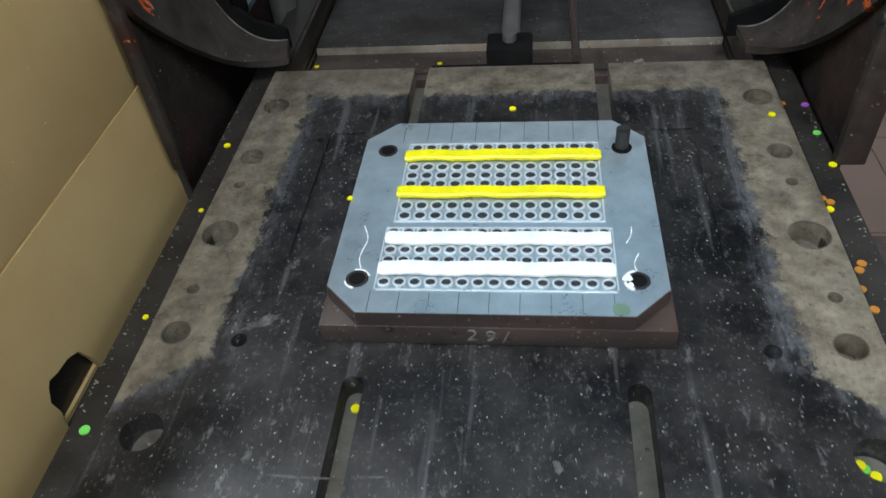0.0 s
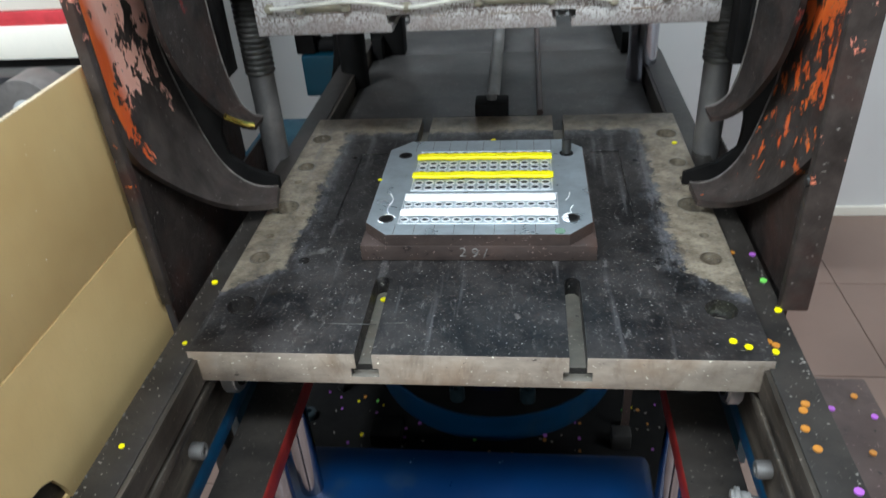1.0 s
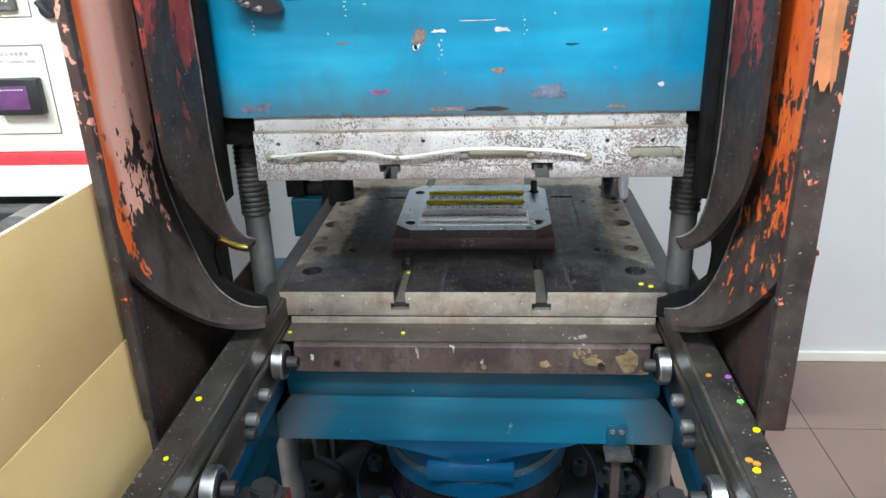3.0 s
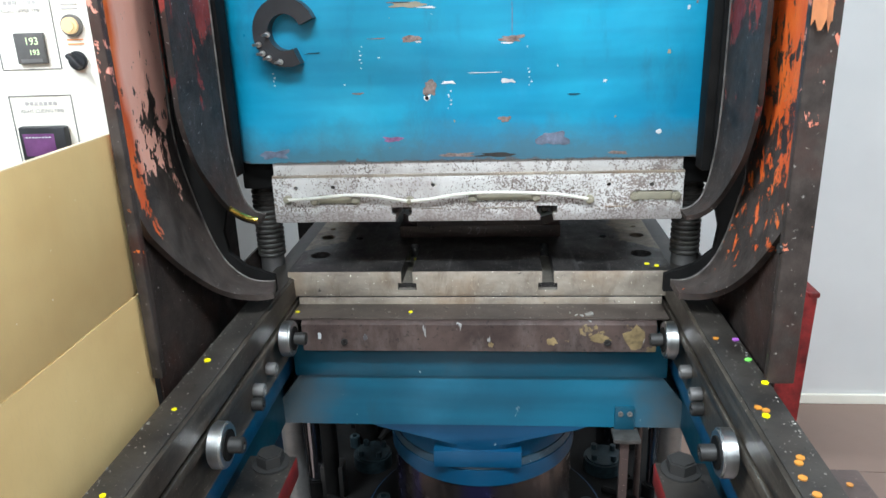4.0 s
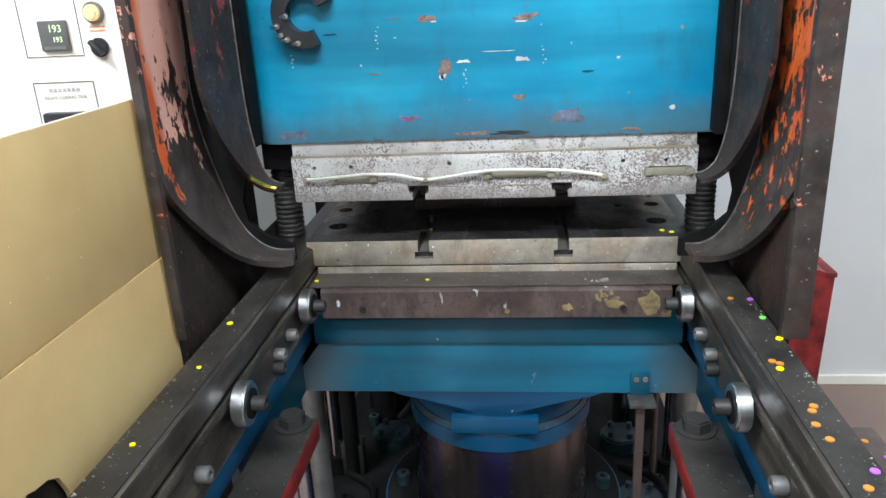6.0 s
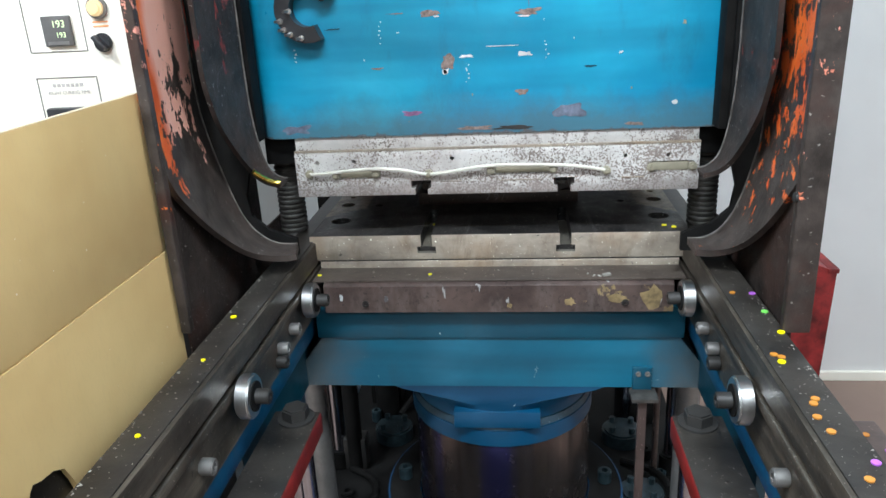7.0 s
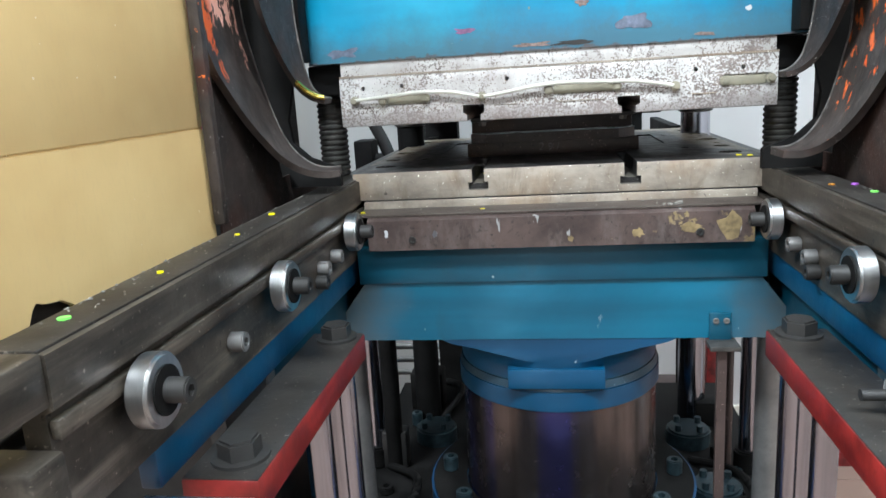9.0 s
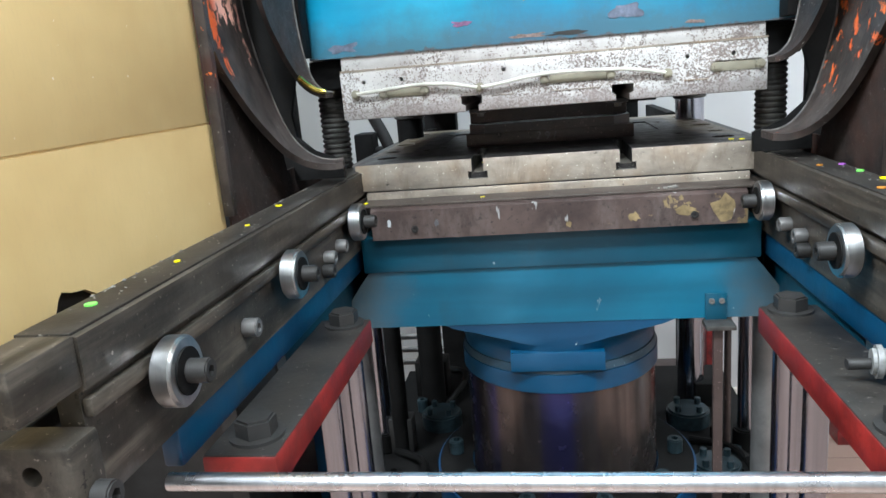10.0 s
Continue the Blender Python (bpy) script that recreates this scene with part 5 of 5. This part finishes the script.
# ---- horseshoe holder stuck to the head ----
horse = thing("horseshoe_holder", (-0.235, -0.0135, ZP + 0.448), "black C-shaped magnetic holder with screws on it", "magnetic holder")
bm = bmesh.new()
pts = []
for r, sweep in ((0.041, range(0, 19)), (0.0215, range(18, -1, -1))):
    for k in sweep:
        a = radians(22 + k * 15.2)
        pts.append((r * math.cos(a), r * 1.05 * math.sin(a)))
prism(bm, pts, "y", -0.02, 0)
part("holder_body", bm, PLASTIC, horse)
for k, (x, z) in enumerate(((-0.034, -0.014), (-0.03, -0.025), (-0.022, -0.031), (-0.008, -0.036), (-0.021, -0.002))):
    bm = bmesh.new()
    rod(bm, (x, -0.02, z), (x - 0.003, -0.034, z), 0.0018, 10)
    rod(bm, (x, -0.02, z), (x, -0.023, z), 0.0036, 14)
    part("screw", bm, ROLLER, horse)

# ---- pipes, hoses and legs seen behind the press ----
def pipe(name, pts, r, material, label, n=6):
    ob = new(name, mesh_of(name, tube(bmesh.new(), smooth_line(pts, n), r, 12), material, True))
    return tagged(ob, label, "pipe")


z = ZP
pipe("hydraulic_hose", [(-0.42, 0.75, z + 0.16), (-0.36, 0.62, z + 0.1), (-0.33, 0.58, z + 0.0), (-0.38, 0.6, z - 0.2)], 0.014, BLACK, "black hydraulic hose behind the press")
pipe("hydraulic_hose", [(-0.3, 0.8, z + 0.14), (-0.33, 0.74, z + 0.06), (-0.4, 0.7, z + 0.03), (-0.44, 0.72, z - 0.15)], 0.012, BLACK, "black hydraulic hose behind the press")
pipe("hydraulic_hose", [(-0.12, 1.1, z + 0.22), (-0.13, 1.0, z + 0.12), (-0.17, 0.95, z + 0.04), (-0.18, 0.95, z - 0.1)], 0.01, BLACK, "thin black hose behind the press")
pipe("hydraulic_hose", [(-0.02, 1.1, z + 0.2), (-0.05, 1.0, z + 0.12), (-0.09, 0.95, z + 0.06), (-0.1, 0.95, z - 0.05)], 0.008, BLACK, "thin black hose behind the press")
for k in range(3):
    zz, xe = z - 0.5 - k * 0.048, -0.298 - k * 0.018
    pipe("oil_pipe", [(-0.5, 1.0 + 0.02 * k, zz), (xe - 0.03, 1.0 + 0.02 * k, zz), (xe - 0.006, 1.0 + 0.02 * k, zz - 0.008), (xe, 1.0 + 0.02 * k, zz - 0.035), (xe, 1.0 + 0.02 * k, zz - 0.12), (xe, 1.0 + 0.02 * k, 0.02)], 0.0085, GREY, "bent grey oil pipe behind the press")
pipe("drain_hose", [(-0.38, 0.97, z - 0.5), (-0.375, 0.965, z - 0.58), (-0.385, 0.96, z - 0.66), (-0.43, 0.955, z - 0.7), (-0.5, 0.95, z - 0.72)], 0.008, BLACK, "sagging black drain hose behind the press")
valve = thing("valve_block", (-0.37, 0.62, z - 0.12), "teal and black valve block behind the press", "valve block")
part("block", box(bmesh.new(), -0.05, 0.04, -0.04, 0.05, 0, 0.09, 0.005), BLUE_GRIME_SHADED, valve)
for k in range(3):
    part("coil", rod(bmesh.new(), (-0.02, 0, 0.1 + k * 0.05), (0.07, 0, 0.1 + k * 0.05), 0.019, 20, bevel=0.003), BLACK, valve)
part("valve_core", box(bmesh.new(), -0.06, -0.018, -0.03, 0.03, 0.09, 0.25, 0.004), BLACK, valve)
post = thing("steel_post", (-0.235, 0.62, 0.25), "black steel upright behind the press", "steel post")
part("post_body", box(bmesh.new(), -0.035, 0.035, -0.02, 0.02, 0, ZP + 0.02, 0.002), BLACK, post)
post2 = thing("steel_post", (0.308, 0.95, 0.0), "dark red steel upright behind the press", "steel post")
part("post_body", box(bmesh.new(), 0.085, 0.125, -0.03, 0.03, 0, ZP - 0.3, 0.002), RED_BIN, post2)
part("post_foot", box(bmesh.new(), -0.08, 0.1, -0.06, 0.06, 0.0, 0.26, 0.004), BROWN_BAR, post2)
part("post_rod", rod(bmesh.new(), (0.02, 0, 0.26), (0.02, 0, ZP - 0.3), 0.01, 14), BLACK, post2)
rear = thing("push_cylinder", (0, 1.12, ZP + 0.13), "dark push cylinder bracket behind the press", "cylinder")
for x0, x1 in ((-0.06, 0.07), (0.155, 0.3)):
    part("bracket", box(bmesh.new(), x0, x1, 0, 0.05, 0.0, 0.07, 0.004), BLACK, rear)
part("bracket_leg", box(bmesh.new(), -0.03, 0.03, 0.01, 0.05, -ZP - 0.13, 0.0, 0.002), BLACK, rear)
part("bracket_leg", box(bmesh.new(), 0.2, 0.25, 0.01, 0.05, -ZP - 0.13, 0.0, 0.002), BLACK, rear)
for x in (0.322, -0.335):
    r = thing("guide_rod", (x, 0.235, FZ - 0.05), "dark chromed guide rod beside the ram", "guide rod", "guide rods")
    part("rod_shaft", rod(bmesh.new(), (0, 0, 0), (0, 0, 0.36), 0.0155, 24), CHROME, r)
    part("rod_foot", rod(bmesh.new(), (0, 0, 0), (0, 0, 0.04), 0.023, 24, bevel=0.003), BLACK, r)
    part("thin_rod", rod(bmesh.new(), (-0.035 if x > 0 else 0.035, -0.01, 0), (-0.035 if x > 0 else 0.035, -0.01, 0.36), 0.006 if x > 0 else 0.016, 16), BROWN_BAR if x > 0 else BLACK, r)
tank = thing("oil_tank", (-0.53, 0.72, 0), "teal painted oil tank behind the press", "oil tank")
part("tank_body", box(bmesh.new(), -0.09, 0.09, -0.12, 0.14, 0, ZP - 0.3, 0.006), BLUE_HEAD, tank)
part("tank_lid", box(bmesh.new(), -0.095, 0.095, -0.125, 0.145, ZP - 0.3, ZP - 0.29, 0.002), BLUE_GRIME_SHADED, tank)

# ---- punched silicone discs and crumbs ----
disc_mesh = {}
for c, m in DISC_COLORS.items():
    disc_mesh[c] = mesh_of("silicone_disc", rod(bmesh.new(), (0, 0, 0), (0, 0, 0.0012), 0.0036, 18), m)


def disc(c, x, y, z, movers, tilt=0.0, size=1.0):
    ob = new("silicone_disc", disc_mesh[c])
    ob.matrix_basis = pose(x, y, ZP + z, tilt, tilt * 0.6, 37 * x * 100) @ Matrix.Diagonal((size, size, 1, 1))
    movers.append(tagged(ob, "small %s punched silicone disc" % c, "silicone disc", "punched discs"))


RT = -0.0083
for c, x, y, s in (("purple", 0.3, -0.204, 1), ("orange", 0.279, -0.201, 0.9), ("green", 0.299, -0.253, 1), ("yellow", 0.3, -0.303, 1), ("orange", 0.278, -0.351, 1), ("orange", 0.2835, -0.356, 1), ("yellow", 0.2805, -0.3655, 1),
                   ("orange", 0.287, -0.431, 1), ("orange", 0.283, -0.4385, 1), ("orange", 0.2785, -0.459, 1), ("orange", 0.2815, -0.48, 1), ("purple", 0.298, -0.52, 1), ("orange", 0.285, -0.54, 1),
                   ("yellow", -0.293, -0.262, 1), ("yellow", -0.286, -0.366, 0.7), ("green", -0.291, -0.607, 1.1), ("yellow", -0.288, -0.5, 0.7)):
    disc(c, x, y, RT, RISING, 0.0, s)
for c, x, y in (("yellow", -0.256, -0.03), ("yellow", -0.093, -0.03)):
    disc(c, x, y, -0.0503, RISING, 0, 0.85)
for c, x, y, zz in (("yellow", 0.255, 0.018, 0.0002), ("yellow", 0.243, 0.026, 0.0002), ("yellow", -0.1, 0.112, -0.0208), ("yellow", 0.006, 0.47, 0.0002), ("yellow", 0.26, 0.452, 0.0002),
                    ("yellow", 0.247, 0.162, -0.0218), ("yellow", 0.254, 0.158, -0.0206), ("green", 0.241, 0.08, -0.0218), ("yellow", 0.246, 0.074, -0.0206), ("orange", 0.24, 0.07, -0.0206), ("green", 0.235, 0.075, -0.0206),
                    ("purple", 0.246, 0.066, -0.0194), ("yellow", 0.238, 0.081, -0.0194), ("yellow", 0.249, 0.276, -0.0218)):
    disc(c, x, y, zz, SLIDING)
for k, (x, y, c) in enumerate(((0.38, -0.3, "purple"), (0.4, -0.36, "orange"), (0.42, -0.31, "purple"), (0.39, -0.42, "orange"), (0.37, -0.47, "purple"), (0.42, -0.4, "purple"), (0.41, -0.28, "orange"))):
    disc(c, x, y, -0.1438, RISING)


def crumbs(name, spots, movers, origin, seed, label):
    """Tiny scraps of silicone and chips lying about."""
    rnd = random.Random(seed)
    bm = bmesh.new()
    for x0, x1, y0, y1, zz, n, s in spots:
        for _ in range(n):
            r = s * rnd.uniform(0.4, 1.3)
            m = Matrix.Translation((rnd.uniform(x0, x1), rnd.uniform(y0, y1), zz + r * 0.2)) @ pose(0, 0, 0, rnd.uniform(-20, 20), rnd.uniform(-20, 20), rnd.uniform(0, 360)) @ Matrix.Diagonal((r * 1.8, r, r * 0.45, 1))
            bmesh.ops.create_cube(bm, size=1, matrix=m)
    ob = new(name, mesh_of(name, bm, CRUMB))
    ob.location = origin
    tagged(ob, label, "crumbs", kind="stuff")
    movers.append(ob)


crumbs("rail_crumbs", [(0.272, 0.303, -0.6, 0.0, RT, 80, 0.0008), (-0.303, -0.272, -0.6, 0.0, RT, 60, 0.0009), (-0.304, -0.298, -0.62, -0.1, RT, 55, 0.0012), (0.297, 0.304, -0.6, -0.1, RT, 40, 0.001), (-0.24, 0.24, -0.05, -0.01, -0.0503, 14, 0.002), (0.1, 0.2, -0.045, -0.03, -0.0503, 3, 0.005)],
       RISING, (0, 0, ZP), 5, "pale crumbs and scraps on rails and bar")
crumbs("platen_crumbs", [(-0.26, 0.26, 0.01, 0.15, 0.0001, 24, 0.0006), (-0.26, -0.14, 0.15, 0.5, 0.0001, 25, 0.0007), (0.14, 0.26, 0.15, 0.5, 0.0001, 35, 0.0007)], SLIDING, (0, 0, ZP), 6, "pale crumbs on the platen")
STILL = []


def confetti(name, material, seed, count, label):
    """Punched scraps of one colour, strewn over the base."""
    rnd = random.Random(seed)
    bm = bmesh.new()
    for _ in range(count):
        r = rnd.uniform(0.0016, 0.0034)
        m = Matrix.Translation((rnd.uniform(-0.3, 0.3), rnd.uniform(-0.2, 0.03), FZ - 0.0494)) @ pose(0, 0, 0, rnd.uniform(-12, 12), rnd.uniform(-12, 12), 0)
        bmesh.ops.create_cone(bm, cap_ends=True, segments=10, radius1=r, radius2=r, depth=0.001, matrix=m)
    tagged(new(name, mesh_of(name, bm, material)), label, "scraps", kind="stuff")


for seed, (colour, count) in enumerate((("yellow", 20), ("orange", 26), ("purple", 30), ("green", 10))):
    confetti(colour + "_scraps", DISC_COLORS[colour], 40 + seed, count, "small %s silicone scraps strewn over the press base" % colour)
crumbs("base_crumbs", [(-0.3, 0.3, -0.3, 0.0, FZ - 0.0499, 110, 0.0022)], STILL, (0, 0, 0), 7, "pale scraps on the press base")

# plastic bag at the floor beside the stand
bm = bmesh.new()
bmesh.ops.create_icosphere(bm, subdivisions=4, radius=0.09)
for v in bm.verts:
    n = noise.fractal(v.co * 18, 1.0, 2.0, 4)
    v.co *= 1 + 0.35 * n
    v.co.z = v.co.z * 1.5
bag = new("plastic_bag", mesh_of("plastic_bag", bm, plain("clear_bag_film", (0.6, 0.6, 0.62), 0.15), True))
bag.location = (1.02, 0.42, 0.16)
zmin = min(v.co.z for v in bag.data.vertices)
bag.location.z = -zmin * 1.0
tagged(bag, "crumpled pale plastic bag on the tiled floor", "plastic bag")

# ---- floor tiles ----
TS = 0.39
tile_me = mesh_of("tile", box(bmesh.new(), -TS / 2 + 0.0015, TS / 2 - 0.0015, -TS / 2 + 0.0015, TS / 2 - 0.0015, -0.004, 0.0, 0.0008), TILE)
for i in range(13):
    for j in range(12):
        x, y = XL + TS * (i + 0.5) + 0.03, YB - TS * (j + 0.5)
        if x > XR - TS / 2 or y < YF:
            continue
        o = new("tile", tile_me)
        o.parent = floor
        o.location = (x, y, 0)

# ---- what moves ----
SLIDE = [(0.0, -0.685), (0.25, -0.64), (0.5, -0.574), (1.0, -0.387), (1.3, -0.274), (1.5, -0.195), (1.6, -0.158), (1.8, -0.078), (1.95, -0.02), (2.05, 0.0), (2.3, 0.0), (10.0, 0.0)]
RISE = [(0.0, 0.0), (2.6, 0.0), (2.9, 0.013), (3.3, 0.05), (3.5, 0.069), (4.0, 0.113), (4.2, 0.1245), (4.4, 0.1272), (10.0, 0.1272)]


def at(rows, t):
    for (t0, v0), (t1, v1) in zip(rows, rows[1:]):
        if t0 <= t <= t1:
            return v0 + (v1 - v0) * (t - t0) / (t1 - t0)
    return rows[-1][1]


def motions():
    for ob in RISING:
        m = ob.matrix_basis.copy()
        walk(ob, [(t, Matrix.Translation((0, 0, v)) @ m) for t, v in RISE])
    times = sorted({t for t, _ in SLIDE if t < 2.5} | {t for t, _ in RISE})
    for ob in SLIDING:
        m = ob.matrix_basis.copy()
        walk(ob, [(t, Matrix.Translation((0, at(SLIDE, t), at(RISE, t))) @ m) for t in times])


motions()
